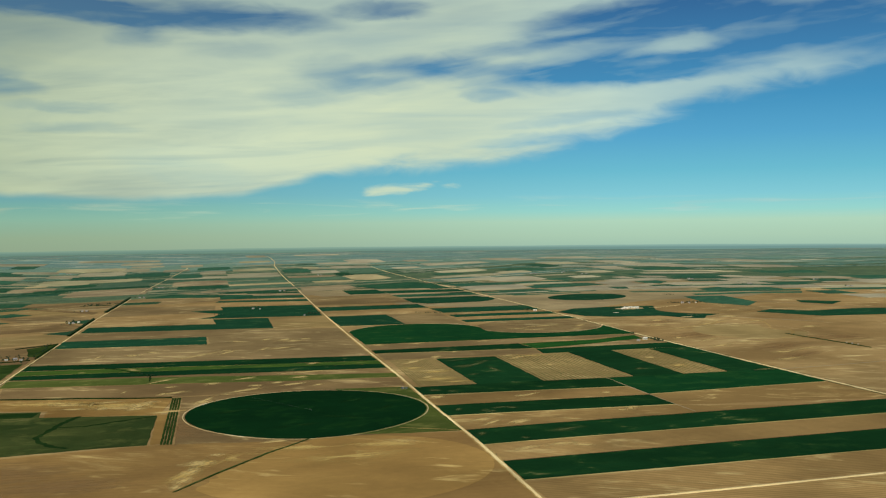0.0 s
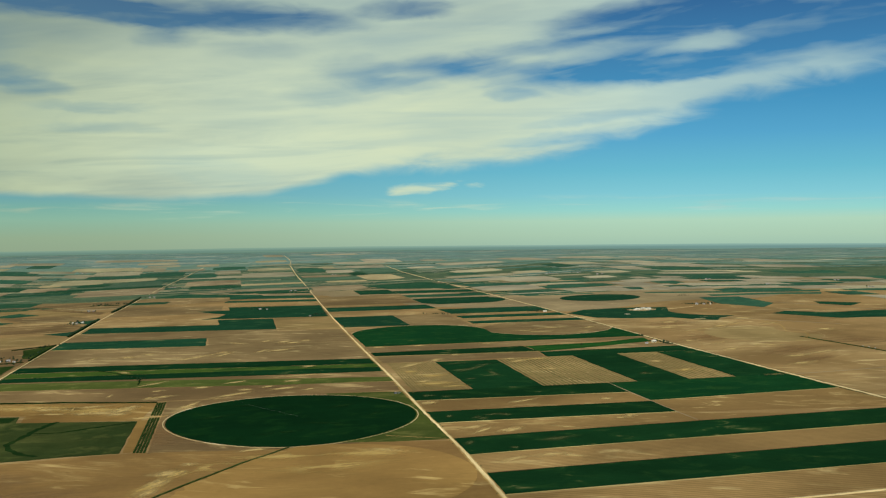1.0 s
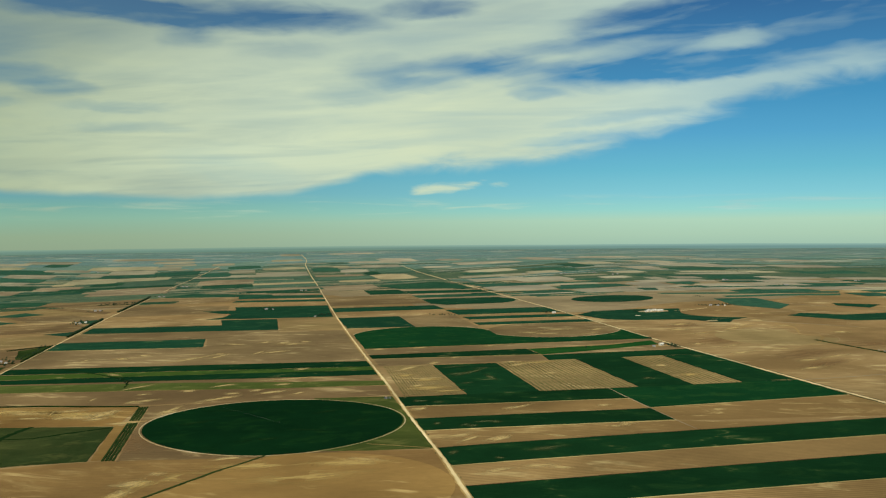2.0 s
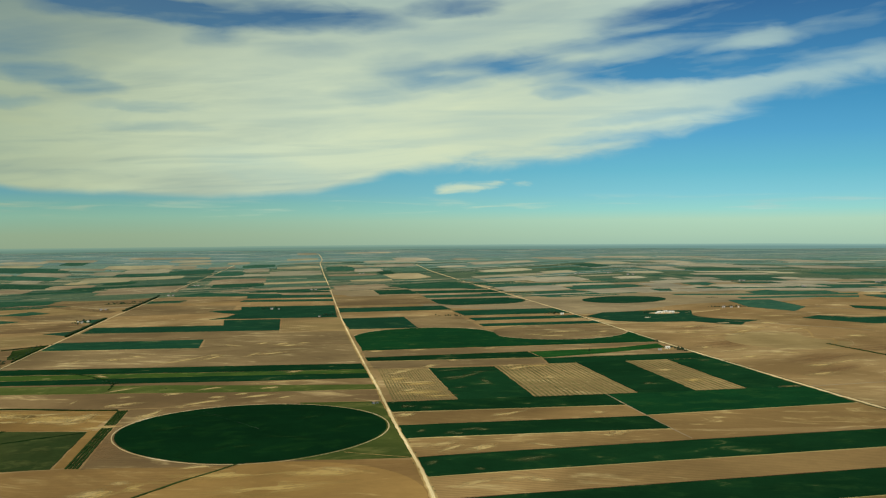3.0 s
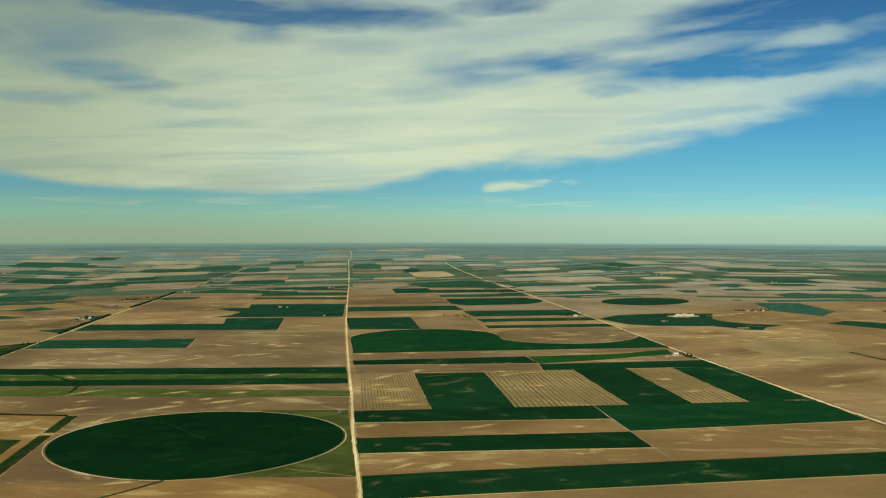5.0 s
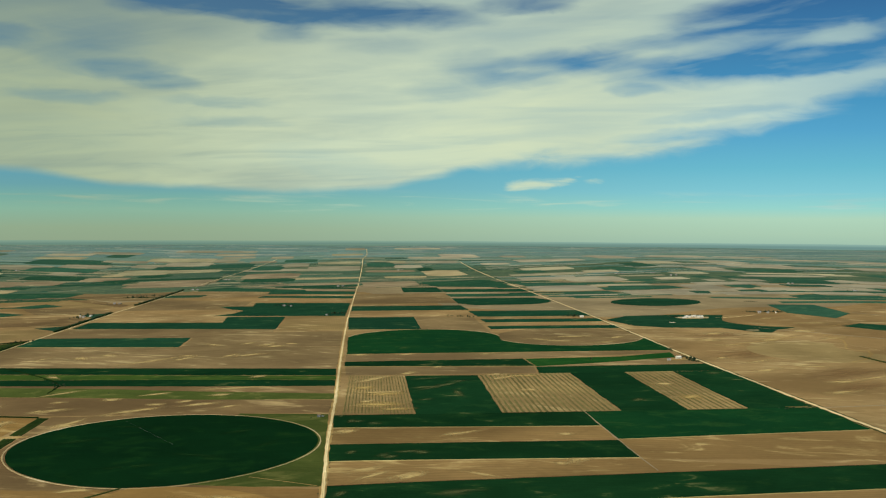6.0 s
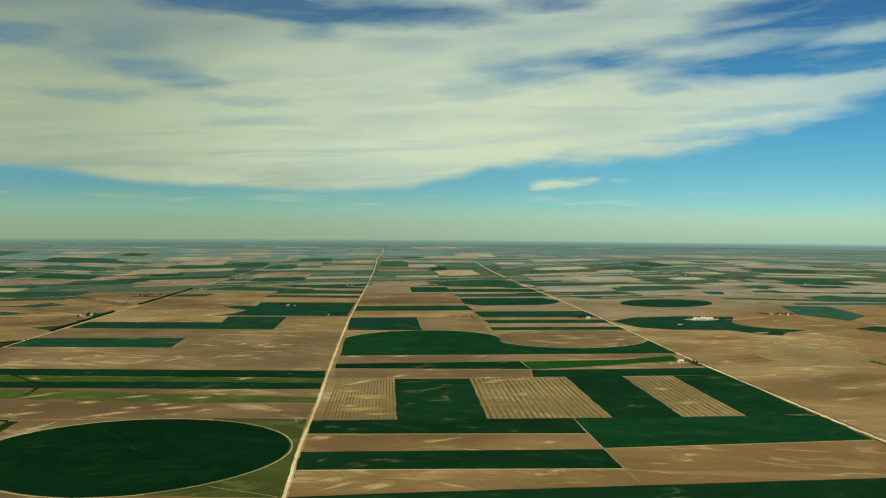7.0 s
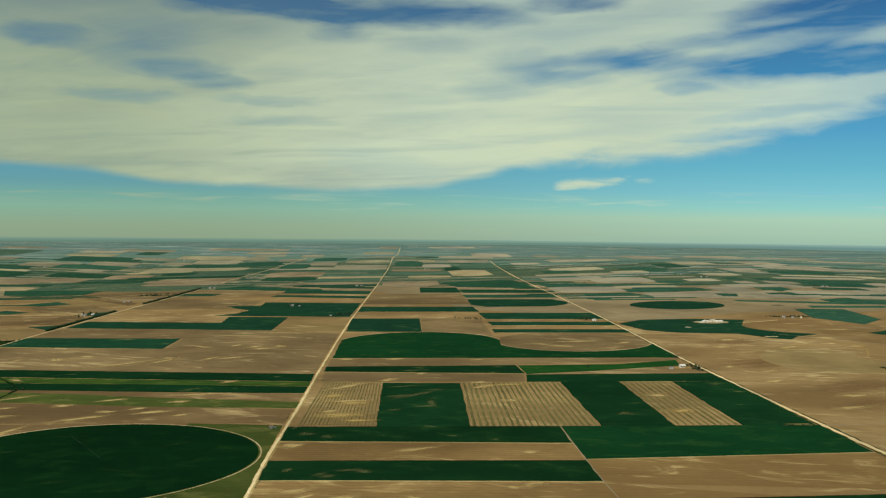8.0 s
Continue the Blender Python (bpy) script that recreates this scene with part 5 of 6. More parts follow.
def patchwork():
    rng = random.Random(77)
    lots = []
    k = -9.0
    while k < 10:
        y = 1150.0
        while y < 4700:
            deep = rng.uniform(120, 330)
            green = rng.choice((0.5, 0.6, 0.7)) if y < 2300 else rng.choice((0.5, 0.6, 0.7, 0.8))
            thick = rng.choice((12, 16, 22, 30, 44))
            yy = y
            while yy < y + deep:
                d = thick * rng.uniform(0.7, 1.4) * (1.0 if yy < 3300 else 1.3)
                x0, x1 = road_at(k, yy) + 4, road_at(k + 0.5, yy) - 2
                x0, x1 = x0 + rng.choice((0, 0, 35, 60, -45)) + rng.uniform(-8, 8), x1 + rng.choice((0, -30, 30, 70)) + rng.uniform(-8, 8)
                if rng.random() < 0.3:
                    x1 += 120
                if rng.random() < 0.22:
                    x1 = x0 + (x1 - x0) * rng.uniform(0.35, 0.8)
                shear = -0.12 * min(1.0, 2500 / yy)
                mid = 0.5 * (x0 + x1)
                seen = math.hypot(mid - 110, yy - 100) < 4560 and -0.50 < (mid - 120) / yy < 0.78
                fits = yy > 3650 or (d < 34 and rng.random() < 0.85)
                if not taken(k, yy) and seen and fits:
                    lots.append((math.hypot(mid - 120, yy - 100), x0, x1, yy, yy + d - 2, shear, rng.random() < green, rng.random()))
                yy += d
            y += deep
        k += 0.5
    lots.sort()
    heaps = {(g, m): ([], []) for g in (True, False) for m in ("misty", "east", "west")}
    heaps[True, "dull"] = ([], [])
    for i, (far, x0, x1, y0, y1, shear, is_green, luck) in enumerate(lots):
        if not is_green and luck < 0.35 and y0 < 2300:
            continue
        v, f = drape(x0, x1, y0, y1, shear, (0.95 if is_green else 0.8) if y0 > 2300 else (0.28 if is_green else 0.2))
        east = x0 > at_y(RIGHT, y0)
        if i < 140:
            cx, cy, cz = v[0]
            v = [(x - cx, y - cy, z - cz) for x, y, z in v]
            ob = new("crop_strip" if is_green else "fallow_strip", mesh_of("strip", v, f, (HAZIER_GREEN if east else HAZED_GREEN) if is_green else (HAZIER_SOIL if east else FAR_SOIL)))
            ob.location = (cx, cy, cz)
            tagged(ob, "narrow green crop strip on the distant plain" if is_green else "tan fallow strip on the distant plain", "field", "distant strips")
        else:
            # heaps sorted so farther and eastern lots get the more hazed colours
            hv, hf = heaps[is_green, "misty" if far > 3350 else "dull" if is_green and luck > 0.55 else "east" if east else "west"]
            b = len(hv)
            hv += v
            hf += [tuple(q + b for q in face) for face in f]
    kinds = {(True, "dull"): DULL_LOT, (True, "west"): HAZED_GREEN_LOT, (True, "misty"): MISTY_GREEN_LOT, (True, "east"): HAZIER_GREEN_LOT, (False, "west"): HAZED_SOIL_LOT, (False, "misty"): MISTY_SOIL_LOT, (False, "east"): HAZIER_SOIL_LOT}
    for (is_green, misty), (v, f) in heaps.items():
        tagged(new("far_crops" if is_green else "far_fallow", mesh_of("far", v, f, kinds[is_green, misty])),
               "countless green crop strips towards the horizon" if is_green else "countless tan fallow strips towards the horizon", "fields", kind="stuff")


patchwork()


# ---- things that stand on the land ----
def anchor(name, x, y, turn=0.0, label="", category="", group=""):
    """The Empty at a thing's base."""
    ob = new(name)
    ob.matrix_basis = pose(x, y, rise(x, y), 0, 0, turn)
    return tagged(ob, label, category, group)


def box(bm, x0, y0, z0, x1, y1, z1):
    v = [bm.verts.new(p) for p in ((x0, y0, z0), (x1, y0, z0), (x1, y1, z0), (x0, y1, z0), (x0, y0, z1), (x1, y0, z1), (x1, y1, z1), (x0, y1, z1))]
    for f in ((3, 2, 1, 0), (4, 5, 6, 7), (0, 1, 5, 4), (1, 2, 6, 5), (2, 3, 7, 6), (3, 0, 4, 7)):
        bm.faces.new([v[i] for i in f])


def boxes(*items):
    bm = bmesh.new()
    for it in items:
        box(bm, *it)
    return bm


def tube(p0, p1, r0, r1, n=8, bm=None):
    """A closed tapered tube from p0 to p1."""
    bm = bm or bmesh.new()
    p0, p1 = Vector(p0), Vector(p1)
    q = (p1 - p0).to_track_quat("Z", "Y")
    a = [bm.verts.new(p0 + q @ Vector((r0 * math.cos(2 * math.pi * i / n), r0 * math.sin(2 * math.pi * i / n), 0))) for i in range(n)]
    b = [bm.verts.new(p1 + q @ Vector((r1 * math.cos(2 * math.pi * i / n), r1 * math.sin(2 * math.pi * i / n), 0))) for i in range(n)]
    for i in range(n):
        bm.faces.new((a[i], a[(i + 1) % n], b[(i + 1) % n], b[i]))
    bm.faces.new(a[::-1])
    bm.faces.new(b)
    return bm


def leafy(rng, lobes, leaves, size):
    """A ragged crown: small crossed leaf clumps scattered through several lobes."""
    bm = bmesh.new()
    for _ in range(leaves):
        cx, cy, cz, r = rng.choice(lobes)
        d = Vector((rng.gauss(0, 1), rng.gauss(0, 1), rng.gauss(0, 1))).normalized() * r * rng.uniform(0.45, 1.08)
        c = Vector((cx, cy, cz)) + Vector((d.x, d.y, d.z * 0.85))
        s = size * rng.uniform(0.6, 1.4)
        e = Euler((rng.uniform(0, 6.3), rng.uniform(0, 6.3), rng.uniform(0, 6.3))).to_matrix()
        v = [bm.verts.new(c + e @ Vector(p) * s) for p in ((-0.5, -0.4, 0), (0.5, -0.4, 0.1), (0.0, 0.6, 0.0), (0.05, 0.0, 0.5))]
        for f in ((0, 1, 2), (0, 1, 3), (1, 2, 3), (2, 0, 3)):
            bm.faces.new([v[i] for i in f])
    return bm


def make_tree(seed, h, slim=1.0):
    rng = random.Random(seed)
    ob = anchor("tree", 0, 0)
    bm = tube((0, 0, -0.2), (0.05 * h * rng.uniform(-1, 1), 0, 0.5 * h), 0.05 * h, 0.025 * h, 7)
    lobes = [(0, 0, 0.55 * h, 0.30 * h * slim), (0, 0, 0.36 * h, 0.26 * h * slim)]
    for i in range(6):
        a = i * 1.05 + rng.uniform(-0.4, 0.4)
        r = h * 0.26 * slim * rng.uniform(0.7, 1.25)
        z = h * rng.uniform(0.26, 0.7)
        tube((0, 0, h * rng.uniform(0.12, 0.35)), (r * math.cos(a), r * math.sin(a), z), 0.018 * h, 0.008 * h, 5, bm)
        lobes.append((r * math.cos(a), r * math.sin(a), z, h * 0.18 * rng.uniform(0.8, 1.25)))
    lobes.append((0.05 * h, 0, 0.82 * h, 0.14 * h))
    part("trunk", bm, BARK, ob)
    part("crown", leafy(rng, lobes, 260, 0.13 * h), LEAF, ob)
    return ob


def make_shrub(seed):
    rng = random.Random(seed)
    ob = anchor("shrub", 0, 0)
    bm = bmesh.new()
    for i in range(4):
        a = i * 1.57 + rng.uniform(-0.4, 0.4)
        tube((0, 0, -0.1), (0.35 * math.cos(a), 0.35 * math.sin(a), 0.55), 0.05, 0.02, 5, bm)
    part("stem", bm, BARK, ob)
    part("foliage", leafy(rng, [(0, 0, 0.5, 0.45), (0.3, 0.1, 0.45, 0.35), (-0.25, -0.2, 0.4, 0.35)], 90, 0.2), LEAF, ob)
    return ob


FREE_TREES = [make_tree(s, 3.2, w) for s, w in ((1, 1.0), (2, 1.2), (3, 0.8), (4, 1.1), (5, 0.95))]
FREE_SHRUBS = [make_shrub(s) for s in (11, 12, 13)]
RNG = random.Random(5)


def plant(kinds, x, y, size, label, category, group=""):
    """Stands a tree or shrub at its place: the makers' own first, copies after."""
    src = RNG.choice(kinds)
    m = pose(x, y, rise(x, y), 0, 0, RNG.uniform(0, 360)) @ Matrix.Diagonal((size, size, size * RNG.uniform(0.85, 1.2), 1))
    if "label" in src:
        ob = copy_thing(src, Matrix())
        ob.matrix_basis = m
    else:
        ob = src
        ob.matrix_basis = m
    return tagged(ob, label, category, group)


def tree(x, y, size=1.0, label="dark leafy tree standing in a farm grove", group="grove trees"):
    return plant(FREE_TREES, x, y, size, label, "tree", group)


def shrub(x, y, size=1.0, label="small dark green roadside shrub", group="roadside shrubs"):
    return plant(FREE_SHRUBS, x, y, size, label, "shrub", group)


# centre-pivot sprinkler in the dark round field
def make_pivot():
    cx, cy, ex, ey = 75.0, 747.0, 36.0, 815.0
    length = math.hypot(ex - cx, ey - cy)
    turn = math.degrees(math.atan2(ey - cy, ex - cx))
    ob = anchor("pivot_sprinkler", cx, cy, turn, "long galvanised centre-pivot sprinkler resting across the dark crop", "irrigation machine")
    ob.scale = (1.0, 0.22, 0.3)
    bm = tube((0, 0, 0), (0, 0, 3.4), 0.2, 0.16, 10)
    for a in range(4):
        c, s = math.cos(a * 1.571 + 0.785), math.sin(a * 1.571 + 0.785)
        tube((0.8 * c, 0.8 * s, 0), (0.1 * c, 0.1 * s, 2.9), 0.04, 0.04, 6, bm)
    part("pivot_point", bm, DULL_STEEL, ob)
    part("concrete_pad", boxes((-0.7, -0.9, -0.2, 0.7, 0.9, 0.5)), SAND, ob, "pale concrete pad")
    spans = 7
    step = length / spans
    for i in range(spans):
        x0, x1 = i * step, (i + 1) * step
        bm = bmesh.new()
        knots = [(x0 + (x1 - x0) * k / 6, 3.1 + 0.35 * math.sin(math.pi * k / 6)) for k in range(7)]
        for (a, za), (b, zb) in zip(knots, knots[1:]):
            tube((a, 0, za), (b, 0, zb), 0.06, 0.06, 8, bm)
        part("span_pipe", bm, DULL_STEEL, ob)
        bm = bmesh.new()
        for k in range(1, 6):
            for side in (-0.45, 0.45):
                tube((knots[k][0], 0, knots[k][1]), (knots[k][0], side, knots[k][1] - 0.8), 0.018, 0.018, 5, bm)
        for k in range(5):
            for side in (-0.45, 0.45):
                a, b = knots[k + 1] if k else knots[0], knots[k + 1]
                a = (knots[k][0], knots[k][1] - (0.8 if k else 0.0))
                tube((a[0], side if k else 0, a[1]), (b[0], side, b[1] - 0.8), 0.015, 0.015, 5, bm)
        part("truss", bm, DULL_STEEL, ob)
        for k in range(1, 6):
            part("drop_hose", tube((knots[k][0], 0.1, knots[k][1]), (knots[k][0], 0.12, 1.3), 0.015, 0.015, 5), RUBBER, ob)
        tower = part("wheel_tower", tube((x1, 0, 3.1), (x1, 1.1, 0.6), 0.04, 0.04, 6), DULL_STEEL, ob)
        tower.data = tower.data.copy()
        bm = bmesh.new()
        bm.from_mesh(tower.data)
        tube((x1, 0, 3.1), (x1, -1.1, 0.6), 0.04, 0.04, 6, bm)
        tube((x1, -1.1, 0.6), (x1, 1.1, 0.6), 0.04, 0.04, 6, bm)
        bm.to_mesh(tower.data)
        bm.free()
        for side in (-1.1, 1.1):
            part("wheel", tube((x1 - 0.1, side, 0.55), (x1 + 0.1, side, 0.55), 0.55, 0.55, 14), RUBBER, tower)
    part("end_gun", tube((length, 0, 3.1), (length + 1.6, 0, 3.5), 0.09, 0.05, 8), DULL_STEEL, ob)


make_pivot()


# farm buildings
def gable(w, d, h, ridge, over=0.35, thick=0.12):
    """Two roof slabs with eaves over walls w by d, the ridge along x."""
    bm = bmesh.new()
    for s in (-1, 1):
        eave = (s * (d / 2 + over), h - over * (ridge - h) / (d / 2))
        a = [(-w / 2 - over, *eave), (w / 2 + over, *eave), (w / 2 + over, 0, ridge), (-w / 2 - over, 0, ridge)]
        lo = [bm.verts.new(p) for p in a]
        hi = [bm.verts.new((p[0], p[1], p[2] + thick)) for p in a]
        bm.faces.new(lo[::-1])
        bm.faces.new(hi)
        for i in range(4):
            bm.faces.new((lo[i], lo[(i + 1) % 4], hi[(i + 1) % 4], hi[i]))
    return bm


def shell(w, d, h, ridge):
    bm = bmesh.new()
    lo = [bm.verts.new(p) for p in ((-w / 2, -d / 2, -0.4), (w / 2, -d / 2, -0.4), (w / 2, d / 2, -0.4), (-w / 2, d / 2, -0.4))]
    hi = [bm.verts.new((v.co.x, v.co.y, h)) for v in lo]
    ra, rb = bm.verts.new((-w / 2, 0, ridge)), bm.verts.new((w / 2, 0, ridge))
    for f in ((lo[0], lo[1], hi[1], hi[0]), (lo[2], lo[3], hi[3], hi[2]), (lo[1], lo[2], hi[2], rb, hi[1]), (lo[3], lo[0], hi[0], ra, hi[3])):
        bm.faces.new(f)
    return bm


def farmhouse(x, y, turn, w=5.0, d=3.6, h=2.1, roof=ROOF_GREY, wall=WHITE, label="small white farmhouse with a grey gabled roof beside trees"):
    ob = anchor("farmhouse", x, y, turn, label, "house", "farm buildings")
    part("wall", shell(w, d, h, h + d * 0.32), wall, ob)
    top = part("roof", gable(w, d, h, h + d * 0.32), roof, ob)
    part("chimney", boxes((w * 0.2, -0.25, h + 0.5, w * 0.2 + 0.5, 0.25, h + d * 0.32 + 0.8)), TIMBER, top)
    part("door", boxes((-0.45, -d / 2 - 0.06, 0, 0.45, -d / 2 - 0.005, 2.0)), TIMBER, ob, "brown wooden door")
    for wx in (-w * 0.32, w * 0.3):
        fr = part("window", boxes((wx - 0.6, -d / 2 - 0.07, 0.9, wx + 0.6, -d / 2 - 0.004, 1.0), (wx - 0.6, -d / 2 - 0.07, 1.9, wx + 0.6, -d / 2 - 0.004, 2.0),
                                  (wx - 0.6, -d / 2 - 0.07, 1.0, wx - 0.5, -d / 2 - 0.004, 1.9), (wx + 0.5, -d / 2 - 0.07, 1.0, wx + 0.6, -d / 2 - 0.004, 1.9)), WHITE, ob)
        part("pane", boxes((wx - 0.5, -d / 2 - 0.04, 1.0, wx + 0.5, -d / 2 - 0.003, 1.9)), GLASS_DARK, fr)
    return ob


def metal_shed(x, y, turn, w, d, h, wall=WHITE, roof=ROOF_PALE, label="long white metal farm shed with a pale roof"):
    w, d, h = w * 0.62, d * 0.62, h * 0.7
    ob = anchor("metal_shed", x, y, turn, label, "shed", "farm buildings")
    part("wall", shell(w, d, h, h + d * 0.2), wall, ob)
    part("roof", gable(w, d, h, h + d * 0.2, 0.2, 0.08), roof, ob)
    part("sliding_door", boxes((-w * 0.12, -d / 2 - 0.08, 0, w * 0.12, -d / 2 - 0.005, h * 0.85)), ROOF_GREY, ob, "grey sliding door")
    return ob


def grain_bin(x, y, r, h):
    ob = anchor("grain_bin", x, y, 0, "round galvanised grain bin with a conical roof", "grain bin", "grain bins")
    bm = bmesh.new()
    for i in range(6):
        tube((0, 0, -0.3 + i * (h + 0.3) / 6), (0, 0, -0.3 + (i + 1) * (h + 0.3) / 6 - 0.04), r, r, 20, bm)
    part("drum", bm, STEEL, ob)
    part("cone_roof", tube((0, 0, h), (0, 0, h + r * 0.55), r * 1.06, 0.15, 20), ROOF_PALE, ob)
    return ob


# farmstead beside the right-hand road
farmhouse(478, 1062, 12, 4.4, 3.2, 2.0, ROOF_PALE, WHITE, "small white farmhouse with a pale roof beside trees")
field("farmyard", quad((470, 1059), (473, 1067), (485, 1068), (486, 1058), (476, 1055)), 0.42, VERGE, "pale sandy yard round a small farmhouse", "farmyard")
metal_shed(467, 1055, -8, 5.0, 3.6, 2.0, FADED, ROOF_GREY, "low faded white farm shed with a grey roof")
metal_shed(483, 1069, 90, 4.0, 3.0, 1.9, TIMBER, ROOF_GREY, "small brown timber shed beside the farmhouse")
for x, y, s in ((487, 1046, 1.0), (489.5, 1050, 1.25), (490.5, 1056, 1.1), (489.5, 1062, 1.2), (488, 1068, 0.9), (484.5, 1052, 0.8), (490, 1042, 0.9), (486, 1074, 0.9), (480, 1075, 0.7), (489.5, 1121, 1.25), (488.5, 1126, 0.9), (398, 1068, 1.0)):
    tree(x, y, s * 0.75, "dark leafy tree beside the farmstead and dirt road")
# pale yard with white buildings inside the green field
field("farmyard", quad((590, 1417), (597, 1424), (626, 1426), (634, 1416), (630, 1404), (612, 1399), (598, 1403)), 0.45, SAND, "bright pale bare farmyard cut into green crop", "farmyard")
metal_shed(599, 1409, 4, 6, 4.0, 2.2)
metal_shed(605, 1413, -3, 11, 6.5, 3.0)
metal_shed(614, 1417, 12, 9, 5.5, 3.4)
metal_shed(621, 1413, 6, 14, 6.5, 2.8)
metal_shed(621, 1406, 80, 8, 4.5, 2.3, FADED, ROOF_PALE, "faded metal shed with a pale roof in the farmyard")
grain_bin(606, 1418, 1.3, 2.4)
grain_bin(617, 1418, 1.3, 2.6)
for x, y, s in ((609, 1424, 1.2), (613, 1426, 1.3), (618, 1425, 1.2), (623, 1424, 1.3), (590, 1420, 1.1), (586, 1421, 1.0), (594, 1423, 0.9)):
    tree(x, y, s * 0.85, "dark leafy tree behind white farm sheds")
track([(640, 1408), (665, 1412), (700, 1430)], 0.9, "pale lane from the farmyard")
field("bare_patch", quad((566, 1366), (572, 1366), (573, 1362), (567, 1362)), 0.5, YARD, "small pale bare patch in green crop", "bare patch")
field("bare_patch", quad((626, 1273), (640, 1271), (639, 1266), (627, 1268)), 0.5, SAND, "small pale bare patch at the field's edge", "bare patch")
for i in range(22):
    shrub(485 + RNG.uniform(0, 5), 1042 + 34 * i / 21 + RNG.uniform(-1, 1), RNG.uniform(0.8, 1.5), "dark bushy undergrowth beneath farm trees", "grove undergrowth")
for i in range(34):
    shrub(706 + 44 * i / 33, 1468 - 12 * i / 33 + RNG.uniform(-2, 2), RNG.uniform(1.0, 2.0), "dark bushy undergrowth beneath farm trees", "grove undergrowth")
for i in range(18):
    shrub(586 + 38 * i / 17, 1424 + RNG.uniform(-1.5, 1.5), RNG.uniform(0.9, 1.7), "dark bushy undergrowth behind the farm sheds", "grove undergrowth")
for i in range(26):
    shrub(RNG.uniform(-228, -182), RNG.uniform(1120, 1195), RNG.uniform(1.2, 2.6), "dark scrub in a hollow by the road", "hollow scrub")
# grove and shed by the road, farther on
for x, y, s in ((461, 1462, 1.0), (464, 1459, 1.2), (467, 1456, 1.1), (470, 1461, 1.3), (474, 1459, 1.1), (478, 1455, 1.0), (456, 1464, 0.8)):
    tree(x, y, s)
metal_shed(477, 1449, 5, 7, 4.5, 2.6, WHITE, ROOF_PALE, "white metal shed before a dark grove")
# broken row on the field edge
for i in range(11):
    if i not in (3, 7):
        tree(309 + i * 3.0 + RNG.uniform(-0.8, 0.8), 1504 - i * 2.5 + RNG.uniform(-1, 1), RNG.uniform(0.5, 0.95), "low dark tree in a broken field-edge row", "field-edge trees")
# farmstead on the open plain
for x, y, s in ((700, 1470, 0.7), (704, 1467, 0.9), (708, 1465, 1.0), (713, 1461, 1.1), (722, 1463, 1.2), (728, 1461, 1.2), (733, 1463, 1.3), (738, 1460, 1.1), (743, 1459, 1.0), (748, 1456, 0.8), (719, 1457, 0.8), (754, 1454, 0.6)):
    tree(x, y, s * 0.8, "dark leafy tree of a lone farm on the plain")
farmhouse(716, 1453, -20, 3.6, 2.8, 1.8, ROOF_GREY, FADED, "faded white farmhouse with a grey roof among dark trees")
metal_shed(727, 1452, 10, 5, 3.5, 2.2, FADED, ROOF_GREY, "faded shed with a grey roof before dark trees")
metal_shed(737, 1450, 70, 4.5, 3.2, 2.1)
for x, y, s in ((758, 1610, 0.5), (760.5, 1609, 0.7), (763, 1607.5, 0.65), (765.5, 1606.5, 0.75), (768, 1605, 0.7), (770.5, 1604, 0.6), (773, 1602, 0.5)):
    tree(x, y, s, "dark leafy tree in a small clump on the plain", "clump trees")
# groves inside the dark green field left of the long road
for x, y, s in ((150, 1563, 0.9), (154, 1567, 1.1), (158, 1570, 1.2), (163, 1572, 1.1), (168, 1574, 1.2), (172, 1571, 1.0), (160, 1560, 0.8), (64, 1734, 1.0), (69, 1737, 1.2), (75, 1732, 1.1), (86, 1730, 1.2), (92, 1727, 1.0), (81, 1736, 0.8)):
    tree(x, y, s, "dark leafy tree of a grove inside green crop")
metal_shed(147, 1553, 0, 4, 3.0, 2.0, FADED, ROOF_GREY, "small faded shed with a grey roof")
farmhouse(79, 1727, 15, 3.6, 2.8, 1.8, ROOF_GREY, FADED, "faded white farmhouse in a small grove")
metal_shed(90, 1722, -10, 4.5, 3, 2.0, FADED, ROOF_GREY, "small faded shed with a grey roof")
for x, y in ((16, 1648), (22, 1646), (28, 1650)):
    shrub(x, y, 1.6, "low shrub in green crop", "field shrubs")
# shelterbelts along the left-hand road
for i in range(74):
    f = i / 73
    y = 1408 + 272 * f
    tree(at_y(LEFT, y) - 4.2 + RNG.uniform(-1.0, 1.0), y + RNG.uniform(-1.2, 1.2), RNG.uniform(0.75, 1.1), "dark leafy tree in a dense roadside shelterbelt", "shelterbelt trees")
for i in range(82):
    y = 1826 + 174 * i / 29 if i < 30 else 2000 + 225 * (i - 30) / 51
    tree(at_y(LEFT, y) - 4.4 + RNG.uniform(-1.2, 1.2), y + RNG.uniform(-1.5, 1.5), RNG.uniform(0.8, 1.2), "dark leafy tree in a dense roadside shelterbelt", "shelterbelt trees")
for i in range(16):
    x, y = RNG.uniform(-205, -182), RNG.uniform(1590, 1660)
    tree(x, y, RNG.uniform(0.6, 1.0), "leafy tree of a roadside farm grove")
farmhouse(-190, 1612, 70, 3.6, 2.8, 1.8, ROOF_GREY, FADED, "faded white farmhouse beside the shelterbelt")
metal_shed(-184, 1628, 80, 8, 4.5, 2.5)
grain_bin(-197, 1622, 1.2, 2.2)
# hamlet where the left-hand road meets a draw
farmhouse(-194, 1149, 25, 3.6, 2.8, 1.8, ROOF_GREY, FADED, "small faded white farmhouse in a scrubby hollow")
metal_shed(-202, 1146, 5, 5, 3.2, 2.1, FADED, ROOF_PALE, "faded metal shed in a scrubby hollow")
